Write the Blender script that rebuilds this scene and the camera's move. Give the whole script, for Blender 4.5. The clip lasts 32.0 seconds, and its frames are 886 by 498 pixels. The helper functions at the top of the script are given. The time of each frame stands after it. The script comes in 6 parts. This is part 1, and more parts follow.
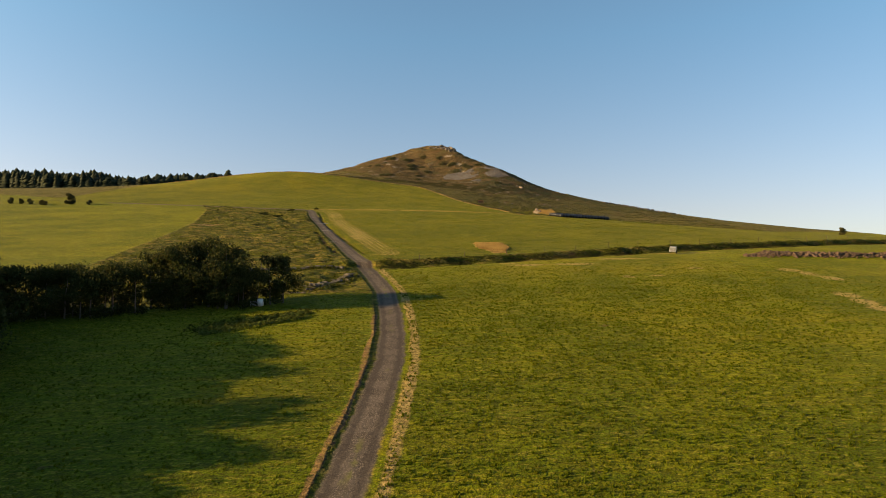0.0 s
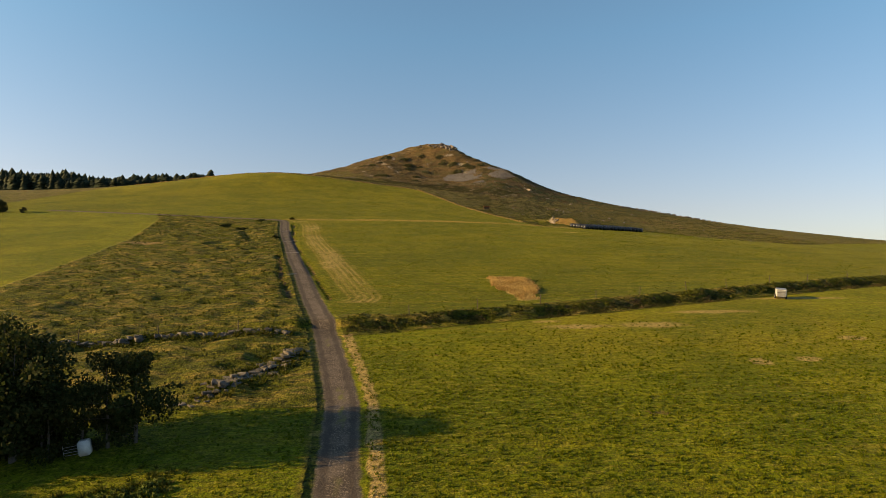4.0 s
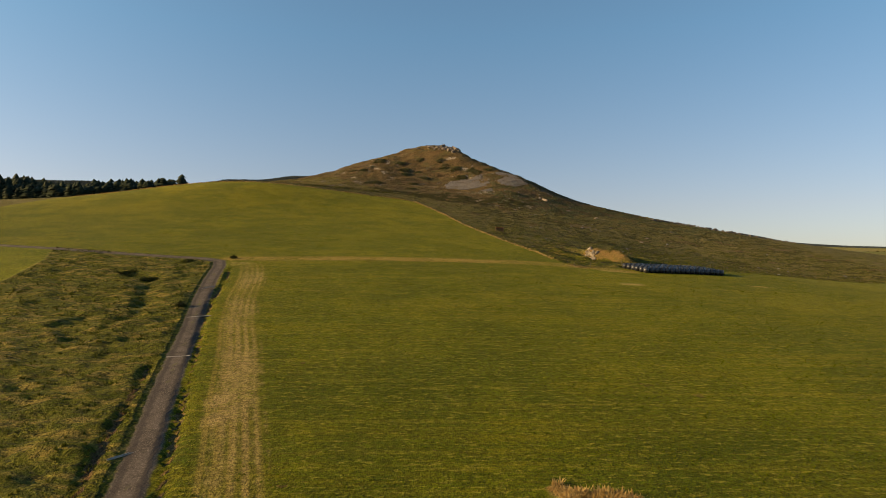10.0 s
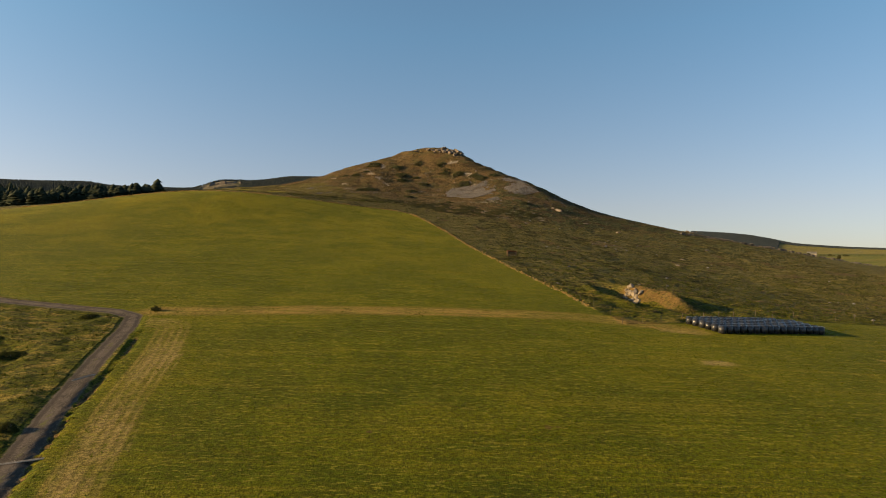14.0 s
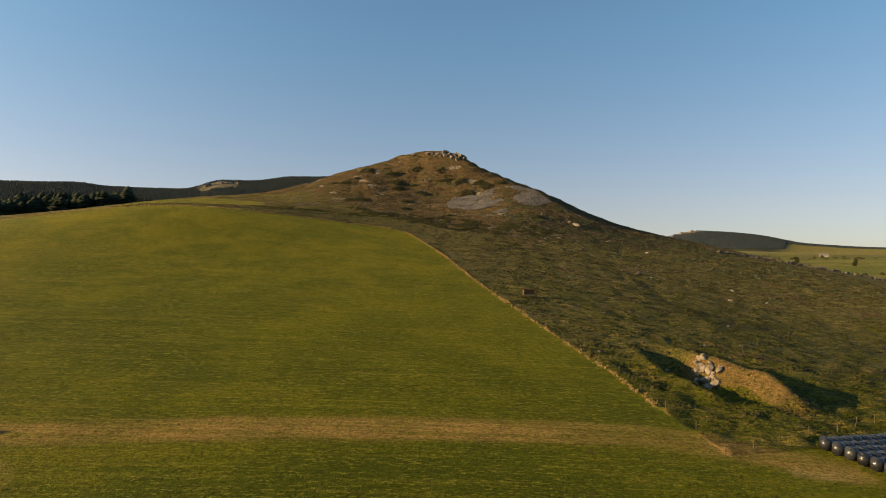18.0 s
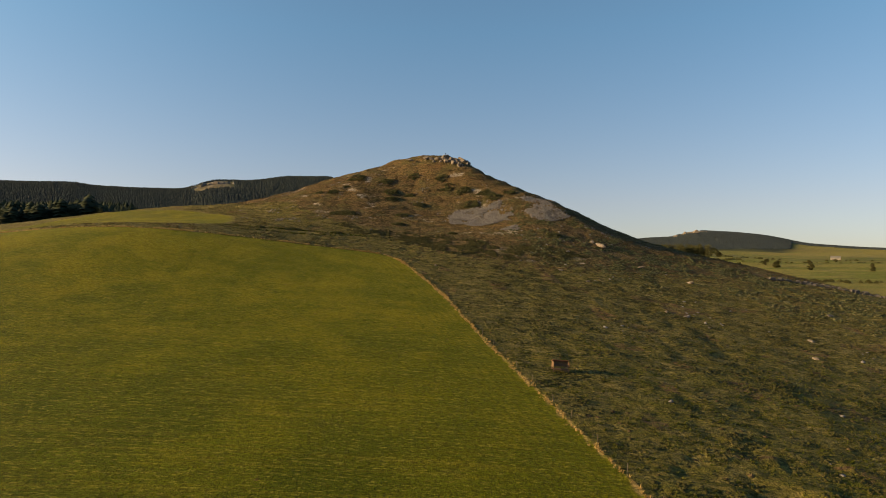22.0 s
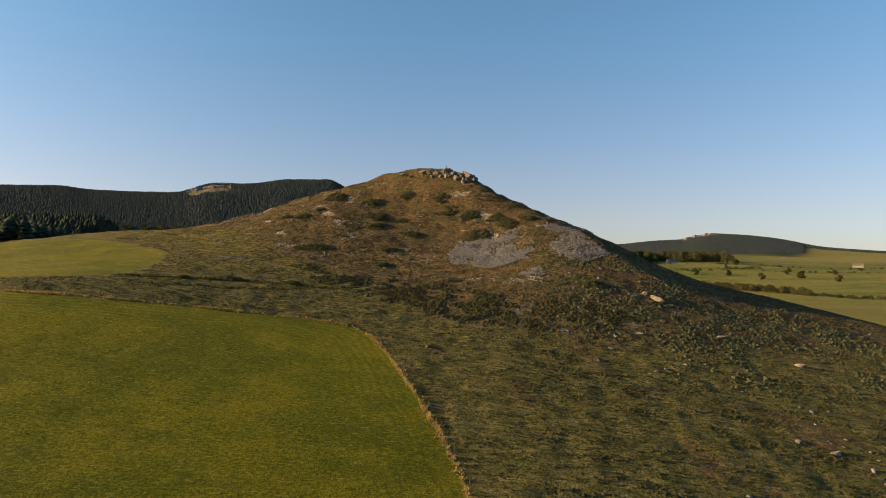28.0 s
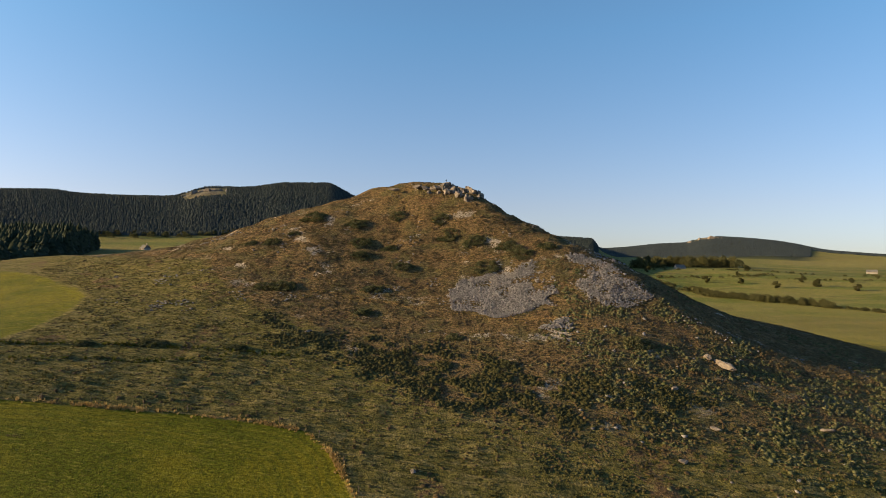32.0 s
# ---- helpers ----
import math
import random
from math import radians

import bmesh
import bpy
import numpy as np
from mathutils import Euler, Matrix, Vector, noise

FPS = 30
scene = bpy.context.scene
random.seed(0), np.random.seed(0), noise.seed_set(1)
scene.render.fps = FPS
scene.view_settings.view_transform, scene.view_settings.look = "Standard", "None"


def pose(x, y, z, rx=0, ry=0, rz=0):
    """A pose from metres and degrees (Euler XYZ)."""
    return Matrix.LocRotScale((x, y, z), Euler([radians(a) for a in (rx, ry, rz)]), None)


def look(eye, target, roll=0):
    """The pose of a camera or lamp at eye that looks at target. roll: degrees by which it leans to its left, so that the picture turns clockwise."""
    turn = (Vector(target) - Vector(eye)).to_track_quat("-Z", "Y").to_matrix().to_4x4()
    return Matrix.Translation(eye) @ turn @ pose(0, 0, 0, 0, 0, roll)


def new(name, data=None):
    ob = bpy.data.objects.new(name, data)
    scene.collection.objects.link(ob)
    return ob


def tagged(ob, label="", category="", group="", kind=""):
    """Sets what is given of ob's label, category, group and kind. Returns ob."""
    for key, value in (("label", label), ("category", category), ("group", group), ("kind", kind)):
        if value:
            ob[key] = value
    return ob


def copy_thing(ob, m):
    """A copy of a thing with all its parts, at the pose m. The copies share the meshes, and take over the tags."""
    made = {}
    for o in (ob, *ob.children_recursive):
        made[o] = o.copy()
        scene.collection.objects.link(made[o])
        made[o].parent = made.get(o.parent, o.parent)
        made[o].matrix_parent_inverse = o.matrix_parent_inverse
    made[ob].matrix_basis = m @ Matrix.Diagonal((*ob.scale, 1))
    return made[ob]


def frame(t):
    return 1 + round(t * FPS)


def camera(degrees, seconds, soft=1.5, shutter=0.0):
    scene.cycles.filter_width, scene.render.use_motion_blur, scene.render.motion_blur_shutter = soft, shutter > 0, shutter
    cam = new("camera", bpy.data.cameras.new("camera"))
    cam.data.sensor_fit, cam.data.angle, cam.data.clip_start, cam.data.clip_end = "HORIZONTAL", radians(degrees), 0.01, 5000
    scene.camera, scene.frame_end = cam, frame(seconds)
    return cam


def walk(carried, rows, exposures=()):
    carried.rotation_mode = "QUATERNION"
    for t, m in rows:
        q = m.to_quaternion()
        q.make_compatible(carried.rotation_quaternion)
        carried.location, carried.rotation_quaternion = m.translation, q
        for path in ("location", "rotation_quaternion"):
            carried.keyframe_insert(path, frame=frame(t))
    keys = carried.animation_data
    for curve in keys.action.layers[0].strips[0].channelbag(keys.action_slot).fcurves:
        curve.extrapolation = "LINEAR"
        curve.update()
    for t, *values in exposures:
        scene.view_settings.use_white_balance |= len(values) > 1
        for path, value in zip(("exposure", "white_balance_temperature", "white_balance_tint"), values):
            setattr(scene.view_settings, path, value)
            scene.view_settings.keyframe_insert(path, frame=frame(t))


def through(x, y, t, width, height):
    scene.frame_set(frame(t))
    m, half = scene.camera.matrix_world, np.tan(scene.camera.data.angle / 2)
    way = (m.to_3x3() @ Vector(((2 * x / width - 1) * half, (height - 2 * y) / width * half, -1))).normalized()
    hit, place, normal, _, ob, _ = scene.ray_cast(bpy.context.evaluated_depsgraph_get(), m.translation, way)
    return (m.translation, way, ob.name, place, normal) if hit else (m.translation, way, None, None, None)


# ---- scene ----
cam = camera(72.0, 32.0, 0.3)
METRES, EYE, TILT, LEAN, TURN = 300.0, 13.0, 0.5, 0.0, 0.0
ROWS = [
    (0.0, 0.00000, 0.00000, 0.00000, 0.000, 0.000, -0.000),
    (0.5, 0.00007, 0.01500, -0.00007, -0.015, 0.022, -0.020),
    (1.0, -0.00000, 0.03040, 0.00045, -0.015, 0.007, -0.030),
    (1.5, -0.00022, 0.04580, 0.00275, -0.022, -0.015, -0.030),
    (2.0, -0.00037, 0.06110, 0.00573, -0.030, -0.022, -0.040),
    (2.5, -0.00060, 0.07620, 0.00908, -0.045, -0.052, -0.040),
    (3.0, -0.00082, 0.09130, 0.01251, -0.037, -0.067, -0.060),
    (3.5, -0.00089, 0.10640, 0.01578, -0.030, -0.074, -0.070),
    (5.5, -0.00134, 0.16510, 0.02807, -0.052, -0.149, 0.020),
    (6.0, -0.00149, 0.17960, 0.03127, -0.060, -0.164, -0.030),
    (6.5, -0.00164, 0.19420, 0.03447, -0.060, -0.201, -0.040),
    (7.0, -0.00179, 0.20860, 0.03752, -0.052, -0.208, -0.050),
    (7.5, -0.00186, 0.22300, 0.04065, -0.030, -0.231, -0.070),
    (8.0, -0.00186, 0.23740, 0.04377, -0.007, -0.253, -0.060),
    (8.5, -0.00186, 0.25190, 0.04690, 0.015, -0.275, -0.070),
    (9.0, -0.00179, 0.26650, 0.05003, 0.037, -0.290, -0.060),
    (9.5, -0.00179, 0.28100, 0.05315, 0.045, -0.290, -0.070),
    (10.0, -0.00171, 0.29560, 0.05635, 0.067, -0.298, -0.080),
    (10.5, -0.00156, 0.31030, 0.05956, 0.074, -0.320, -0.090),
    (11.0, -0.00156, 0.32390, 0.06253, 0.089, -0.335, -0.090),
    (11.5, -0.00134, 0.33860, 0.06566, 0.112, -0.335, -0.100),
    (12.0, -0.00112, 0.35330, 0.06886, 0.141, -0.335, -0.120),
    (12.5, -0.00097, 0.36810, 0.07214, 0.149, -0.342, -0.130),
    (13.0, -0.00082, 0.38300, 0.07541, 0.164, -0.357, -0.150),
    (13.5, -0.00074, 0.39770, 0.07869, 0.179, -0.357, -0.160),
    (14.0, -0.00074, 0.41260, 0.08204, 0.194, -0.387, -0.190),
    (14.5, -0.00067, 0.42730, 0.08531, 0.216, -0.409, -0.210),
    (16.5, 0.00089, 0.48630, 0.09946, 0.357, -0.484, -0.150),
    (17.0, 0.00089, 0.50150, 0.10296, 0.365, -0.514, -0.180),
    (17.5, 0.00112, 0.51670, 0.10646, 0.395, -0.529, -0.180),
    (18.0, 0.00141, 0.53180, 0.10988, 0.424, -0.543, -0.160),
    (18.5, 0.00156, 0.54700, 0.11345, 0.432, -0.596, -0.180),
    (19.0, 0.00164, 0.56210, 0.11688, 0.454, -0.618, -0.200),
    (19.5, 0.00179, 0.57740, 0.12053, 0.476, -0.655, -0.210),
    (20.0, 0.00194, 0.59260, 0.12402, 0.491, -0.670, -0.210),
    (20.5, 0.00201, 0.60790, 0.12767, 0.506, -0.692, -0.240),
    (21.0, 0.00208, 0.62310, 0.13124, 0.529, -0.700, -0.230),
    (21.5, 0.00223, 0.63820, 0.13459, 0.551, -0.692, -0.240),
    (22.0, 0.00208, 0.65360, 0.13809, 0.566, -0.722, -0.260),
    (22.5, 0.00223, 0.66860, 0.14159, 0.588, -0.737, -0.260),
    (23.0, 0.00231, 0.68390, 0.14509, 0.618, -0.744, -0.260),
    (23.5, 0.00246, 0.69910, 0.14859, 0.633, -0.759, -0.260),
    (24.0, 0.00253, 0.71420, 0.15201, 0.640, -0.774, -0.280),
    (24.5, 0.00275, 0.72940, 0.15559, 0.655, -0.789, -0.300),
    (25.0, 0.00290, 0.74460, 0.15894, 0.677, -0.789, -0.310),
    (25.5, 0.00313, 0.75970, 0.16244, 0.707, -0.797, -0.320),
    (27.5, 0.00596, 0.82110, 0.17584, 1.027, -0.677, -0.340),
    (28.0, 0.00596, 0.83640, 0.17919, 1.057, -0.655, -0.340),
    (28.5, 0.00603, 0.85180, 0.18269, 1.065, -0.640, -0.370),
    (29.0, 0.00603, 0.86710, 0.18604, 1.079, -0.596, -0.360),
    (29.5, 0.00610, 0.88230, 0.18961, 1.102, -0.596, -0.390),
    (30.0, 0.00618, 0.89770, 0.19326, 1.139, -0.603, -0.380),
    (30.5, 0.00625, 0.91310, 0.19676, 1.161, -0.581, -0.380),
    (31.0, 0.00640, 0.92840, 0.20025, 1.191, -0.566, -0.380),
    (31.5, 0.00648, 0.94370, 0.20383, 1.213, -0.566, -0.390),
    (32.0, 0.00648, 0.95900, 0.20725, 1.236, -0.543, -0.400),
]
walk(cam, [(t, pose(0, 0, EYE, TILT, LEAN, TURN) @ pose(METRES * x, METRES * y, METRES * z, 90 + pitch, roll, yaw)) for t, x, y, z, yaw, pitch, roll in ROWS],
     [(0.0, 1.32, 7900, 9.5), (4.0, 1.23, 7900, 9.5), (9.0, 1.03, 7700, 9.5), (23.0, 1.01, 7600, 9.5), (25.5, 1.05, 7500, 9.5), (28.0, 1.10, 7100, 9.5), (30.0, 1.14, 6800, 9.5), (32.0, 1.20, 6600, 9.5)])



# ---- light ----
SUN_HIGH, SUN_FROM = 14.6, -96.0      # degrees above the horizon; bearing from +y, clockwise
world = bpy.data.worlds.new("sky")
scene.world = world
world.use_nodes = True
_n, _l = world.node_tree.nodes, world.node_tree.links
_n.clear()
_sky = _n.new("ShaderNodeTexSky")
_sky.sky_type, _sky.sun_disc = "NISHITA", False
_sky.sun_elevation, _sky.sun_rotation = radians(SUN_HIGH), radians(SUN_FROM % 360)
_sky.altitude, _sky.air_density, _sky.dust_density, _sky.ozone_density = 1000, 1.0, 3.0, 2.0
_way, _lift, _unit = _n.new("ShaderNodeTexCoord"), _n.new("ShaderNodeVectorMath"), _n.new("ShaderNodeVectorMath")
_lift.inputs[1].default_value, _unit.operation = (0, 0, 0.05), "NORMALIZE"      # clear mountain air: no bright band at the horizon
_l.new(_way.outputs["Generated"], _lift.inputs[0])
_l.new(_lift.outputs[0], _unit.inputs[0])
_l.new(_unit.outputs[0], _sky.inputs[0])
_bg = _n.new("ShaderNodeBackground")
_bg.inputs["Strength"].default_value = 0.089
_wo = _n.new("ShaderNodeOutputWorld")
# pale haze low over the land, clear blue above it
_part, _high, _tint, _air = _n.new("ShaderNodeSeparateXYZ"), _n.new("ShaderNodeMapRange"), _n.new("ShaderNodeMix"), _n.new("ShaderNodeMix")
_high.inputs[1].default_value, _high.inputs[2].default_value = 0.07, 0.33
_tint.data_type = _air.data_type = "RGBA"
_air.blend_type, _air.inputs[0].default_value = "MULTIPLY", 1.0
_tint.inputs[6].default_value, _tint.inputs[7].default_value = (1.02, 0.88, 0.92, 1), (0.77, 1.05, 1.15, 1)
_l.new(_way.outputs["Generated"], _part.inputs[0])
_l.new(_part.outputs[2], _high.inputs[0])
_l.new(_high.outputs[0], _tint.inputs[0])
_l.new(_sky.outputs[0], _air.inputs[6])
_l.new(_tint.outputs[2], _air.inputs[7])
_l.new(_air.outputs[2], _bg.inputs[0])
_l.new(_bg.outputs[0], _wo.inputs[0])
sun = new("sun", bpy.data.lights.new("sun", "SUN"))
sun.data.energy, sun.data.angle, sun.data.color = 5.0, radians(0.5), (1.0, 0.72, 0.36)
_e, _a = radians(SUN_HIGH), radians(SUN_FROM)
_to = Vector((math.sin(_a) * math.cos(_e), math.cos(_a) * math.cos(_e), math.sin(_e)))
sun.matrix_world = look(_to * 400, (0, 0, 0))



# ---- materials ----
class Shader:
    """A small writer of node materials; every method returns an output socket."""

    def __init__(self, name, rough=0.9, metal=0.0, gloss=0.2):
        self.mat = bpy.data.materials.new(name)
        self.mat.use_nodes = True
        self.n, self.l = self.mat.node_tree.nodes, self.mat.node_tree.links
        self.b = self.n["Principled BSDF"]
        self.b.inputs["Roughness"].default_value = rough
        self.b.inputs["Metallic"].default_value = metal
        self.b.inputs["Specular IOR Level"].default_value = gloss
        self.pos = self.n.new("ShaderNodeNewGeometry").outputs["Position"]

    def put(self, socket, value):
        if isinstance(value, bpy.types.NodeSocket):
            self.l.new(value, socket)
        elif isinstance(value, tuple) and len(value) == 3 and socket.type == "RGBA":
            socket.default_value = (*value, 1)
        else:
            socket.default_value = value

    def stretch(self, sx, sy, sz, turn=0.0, vec=None):
        m = self.n.new("ShaderNodeMapping")
        m.inputs["Scale"].default_value, m.inputs["Rotation"].default_value = (sx, sy, sz), (0, 0, turn)
        self.l.new(vec or self.pos, m.inputs[0])
        return m.outputs[0]

    def noise(self, scale, detail=3.0, rough=0.55, vec=None):
        t = self.n.new("ShaderNodeTexNoise")
        t.inputs["Scale"].default_value, t.inputs["Detail"].default_value, t.inputs["Roughness"].default_value = scale, detail, rough
        self.l.new(vec or self.pos, t.inputs["Vector"])
        return t.outputs["Fac"]

    def cells(self, scale, vec=None):
        t = self.n.new("ShaderNodeTexVoronoi")
        t.inputs["Scale"].default_value = scale
        self.l.new(vec or self.pos, t.inputs["Vector"])
        return t

    def math(self, op, a, b=0.0, clamp=False):
        m = self.n.new("ShaderNodeMath")
        m.operation, m.use_clamp = op, clamp
        self.put(m.inputs[0], a), self.put(m.inputs[1], b)
        return m.outputs[0]

    def span(self, v, lo, hi, to_lo=0.0, to_hi=1.0):
        m = self.n.new("ShaderNodeMapRange")
        m.interpolation_type = "SMOOTHSTEP"
        self.put(m.inputs[0], v)
        for k, value in zip((1, 2, 3, 4), (lo, hi, to_lo, to_hi)):
            m.inputs[k].default_value = value
        return m.outputs[0]

    def mix(self, f, a, b, kind="MIX"):
        m = self.n.new("ShaderNodeMix")
        m.data_type, m.blend_type = "RGBA", kind
        self.put(m.inputs[0], f), self.put(m.inputs[6], a), self.put(m.inputs[7], b)
        return m.outputs[2]

    def attr(self, name):
        a = self.n.new("ShaderNodeAttribute")
        a.attribute_name = name
        return a.outputs["Fac"]

    def chance(self):
        return self.n.new("ShaderNodeNewGeometry").outputs["Random Per Island"]

    def each(self):
        return self.n.new("ShaderNodeObjectInfo").outputs["Random"]

    def bump(self, height, strength, distance):
        b = self.n.new("ShaderNodeBump")
        b.inputs["Strength"].default_value, b.inputs["Distance"].default_value = strength, distance
        self.l.new(height, b.inputs["Height"])
        self.l.new(b.outputs[0], self.b.inputs["Normal"])

    def colour(self, value):
        self.put(self.b.inputs["Base Color"], value)
        return self.mat

    def rough(self, value):
        self.put(self.b.inputs["Roughness"], value)


def plain(name, a, b, scale=3.0, rough=0.85, relief=0.02, metal=0.0, fine=None, gloss=0.2):
    """A surface whose colour wanders from a to b in blotches and grain."""
    s = Shader(name, rough, metal, gloss)
    big, small = s.noise(scale, 4), s.noise(fine or scale * 9, 3)
    f = s.math("ADD", s.math("MULTIPLY", big, 0.65), s.math("MULTIPLY", small, 0.35))
    if relief:
        s.bump(small, 0.6, relief)
    return s.colour(s.mix(s.span(f, 0.33, 0.67), a, b))


def leafy(name, a, b, c, through=0.25):
    """Leaves, blades and needles: three greens told out leaf by leaf, with some light coming through."""
    s = Shader(name, 0.8, 0.0, 0.1)
    r, big = s.chance(), s.noise(0.35, 2)
    col = s.mix(s.span(r, 0.0, 1.0), a, b)
    col = s.mix(s.span(s.math("ADD", big, s.math("MULTIPLY", s.math("SUBTRACT", r, 0.5), 0.5)), 0.45, 0.7), col, c)
    s.colour(col)
    if through:
        t = s.n.new("ShaderNodeBsdfTranslucent")
        m = s.n.new("ShaderNodeMixShader")
        m.inputs[0].default_value = through
        s.l.new(col, t.inputs[0])
        s.l.new(s.b.outputs[0], m.inputs[1])
        s.l.new(t.outputs[0], m.inputs[2])
        s.l.new(m.outputs[0], s.n["Material Output"].inputs[0])
    return s.mat


def ground_material():
    s = Shader("ground_cover", 0.95, 0.0, 0.08)
    s.b.inputs["Sheen Roughness"].default_value = 0.5
    s.b.inputs["Sheen Tint"].default_value = (0.64, 0.62, 0.05, 1)
    wide, mid, fine, grain = s.noise(0.018, 3), s.noise(0.12, 4), s.noise(0.9, 4, 0.6), s.noise(5.0, 3, 0.65)
    clump = s.noise(2.4, 3, 0.6)
    # mown meadow: deep and light green in drifts, bleached streaks along the mowing, tufts
    drift = s.noise(0.10, 6, 0.68)
    mead = s.mix(s.span(drift, 0.43, 0.57), MEADOW[0], MEADOW[1])
    mead = s.mix(s.math("MULTIPLY", s.span(wide, 0.44, 0.60), 0.6), mead, MEADOW[2])
    mead = s.mix(s.math("MULTIPLY", s.attr("pale"), s.span(drift, 0.40, 0.60, 0.45, 0.85)), mead, (0.106, 0.092, 0.007))
    bleach = s.noise(1.0, 6, 0.68, s.stretch(0.05, 0.22, 0.1, -0.06))
    mead = s.mix(s.math("MULTIPLY", s.span(bleach, 0.49, 0.60), 0.30), mead, MEADOW[3])
    mead = s.mix(s.math("MULTIPLY", s.span(s.noise(1.0, 4, 0.65, s.stretch(0.12, 1.5, 0.1, -0.05)), 0.53, 0.60), 0.34), mead, MEADOW[3])
    mead = s.mix(s.math("MULTIPLY", s.span(clump, 0.56, 0.64), 0.25), mead, MEADOW[4])
    mead = s.mix(s.math("MULTIPLY", s.span(s.noise(1.0, 4, 0.6, s.stretch(0.16, 0.4, 0.1, -0.05)), 0.62, 0.70), 0.25), mead, (0.130, 0.098, 0.026))
    mead = s.mix(s.math("MULTIPLY", s.span(s.noise(0.42, 3), 0.71, 0.75), 0.8), mead, (0.075, 0.045, 0.024))
    patch = s.noise(0.05, 5, 0.62)
    mead = s.mix(1.0, mead, s.mix(s.span(patch, 0.38, 0.62), (0.72, 0.80, 0.8), (1.26, 1.14, 1.0)), "MULTIPLY")
    mead = s.mix(s.attr("lush"), mead, s.mix(1.0, mead, (0.71, 0.72, 0.65), "MULTIPLY"))
    lines = s.noise(1.0, 3, 0.6, s.stretch(0.035, 1.1, 0.1, 0.10))
    mead = s.mix(s.math("MULTIPLY", s.attr("lush"), s.span(lines, 0.54, 0.64, 0.0, 0.28)), mead, (0.120, 0.100, 0.010))
    mead = s.mix(s.math("MULTIPLY", s.attr("lush"), s.span(lines, 0.36, 0.45, 0.30, 0.0)), mead, (0.020, 0.034, 0.002))
    rim = s.attr("rim")
    swipe = s.math("SINE", s.math("MULTIPLY", s.math("ADD", rim, s.math("MULTIPLY", s.math("SUBTRACT", mid, 0.5), 3.0)), 4.6))
    mown = s.math("MULTIPLY", s.span(rim, 0.3, 1.5), s.span(rim, 5.0, 14.0, 1.0, 0.0))
    mead = s.mix(s.math("MULTIPLY", mown, s.span(swipe, -0.6, 0.9, 0.0, 0.42)), mead, (0.028, 0.040, 0.004))
    # rough grazing
    graze = s.mix(s.span(fine, 0.38, 0.62), GRAZE[0], GRAZE[1])
    graze = s.mix(s.span(s.noise(0.9, 4, 0.6, s.stretch(0.30, 0.85, 0.3, 0.08)), 0.48, 0.64), graze, GRAZE[2])
    graze = s.mix(s.math("MULTIPLY", s.span(grain, 0.45, 0.7), 0.45), graze, GRAZE[3])
    tan = s.mix(s.span(fine, 0.36, 0.64), TAN[0], TAN[1])
    tan = s.mix(s.span(s.noise(0.9, 4, 0.65, s.stretch(0.28, 0.9, 0.3, 0.1)), 0.47, 0.62), tan, TAN[2])
    graze = s.mix(s.span(s.math("ADD", s.attr("tan"), s.math("MULTIPLY", s.math("SUBTRACT", mid, 0.5), 0.9)), 0.2, 0.8), graze, tan)
    # heath of the hill
    heath = s.mix(s.span(fine, 0.36, 0.64), HEATH[0], HEATH[1])
    heath = s.mix(s.span(s.noise(0.16, 4, 0.6), 0.46, 0.62), heath, HEATH[2])
    heath = s.mix(s.math("MULTIPLY", s.span(grain, 0.5, 0.72), 0.6), heath, HEATH[3])
    sward_shade = s.noise(1.5, 5, 0.72, s.stretch(0.7, 1.1, 1.0, 0.12))
    # dark gaps: shade between the tufts put into the colour, with darker leaves
    heath = s.mix(s.math("MULTIPLY", s.span(sward_shade, 0.40, 0.49, 1.0, 0.0), 0.85), heath, (0.022, 0.021, 0.010))
    heath = s.mix(s.math("MULTIPLY", s.span(sward_shade, 0.56, 0.66), 0.5), heath, (0.190, 0.135, 0.075))
    stony = s.span(s.math("ADD", s.noise(0.11, 3), s.math("MULTIPLY", s.noise(2.2, 3, 0.7), 0.35)), 0.80, 0.86)
    heath = s.mix(s.math("MULTIPLY", stony, s.attr("heath")), heath, (0.26, 0.22, 0.18))
    # the same shade between tufts, coloured into the grazing
    graze = s.mix(s.math("MULTIPLY", s.span(sward_shade, 0.40, 0.48, 1.0, 0.0), 0.85), graze, (0.020, 0.023, 0.006))
    wob = s.math("MULTIPLY", s.math("SUBTRACT", fine, 0.5), 0.6)
    rag = s.math("MULTIPLY", s.math("SUBTRACT", s.noise(0.45, 4), 0.5), 0.55)
    col = s.mix(s.span(s.math("ADD", s.attr("heath"), rag), 0.35, 0.65), graze, heath)
    col = s.mix(s.span(s.math("ADD", s.attr("field"), wob), -0.15, 0.15), col, mead)
    # the plain beyond: pastures, hay fields and rough patches
    quilt, tufty = s.noise(0.0065, 3, 0.6, s.stretch(0.7, 1.6, 0.1, 0.3)), s.noise(0.035, 5, 0.65)
    far = s.mix(s.span(quilt, 0.44, 0.56), (0.078, 0.092, 0.017), (0.135, 0.120, 0.032))
    far = s.mix(s.math("MULTIPLY", s.span(tufty, 0.50, 0.66), 0.60), far, (0.165, 0.132, 0.050))
    far = s.mix(s.math("MULTIPLY", s.span(s.noise(0.02, 5, 0.7), 0.56, 0.68), 0.60), far, (0.056, 0.052, 0.020))
    far = s.mix(s.math("MULTIPLY", s.attr("gold"), s.span(tufty, 0.35, 0.65, 1.0, 0.55)), far, (0.185, 0.146, 0.044))
    col = s.mix(s.attr("plain"), col, far)
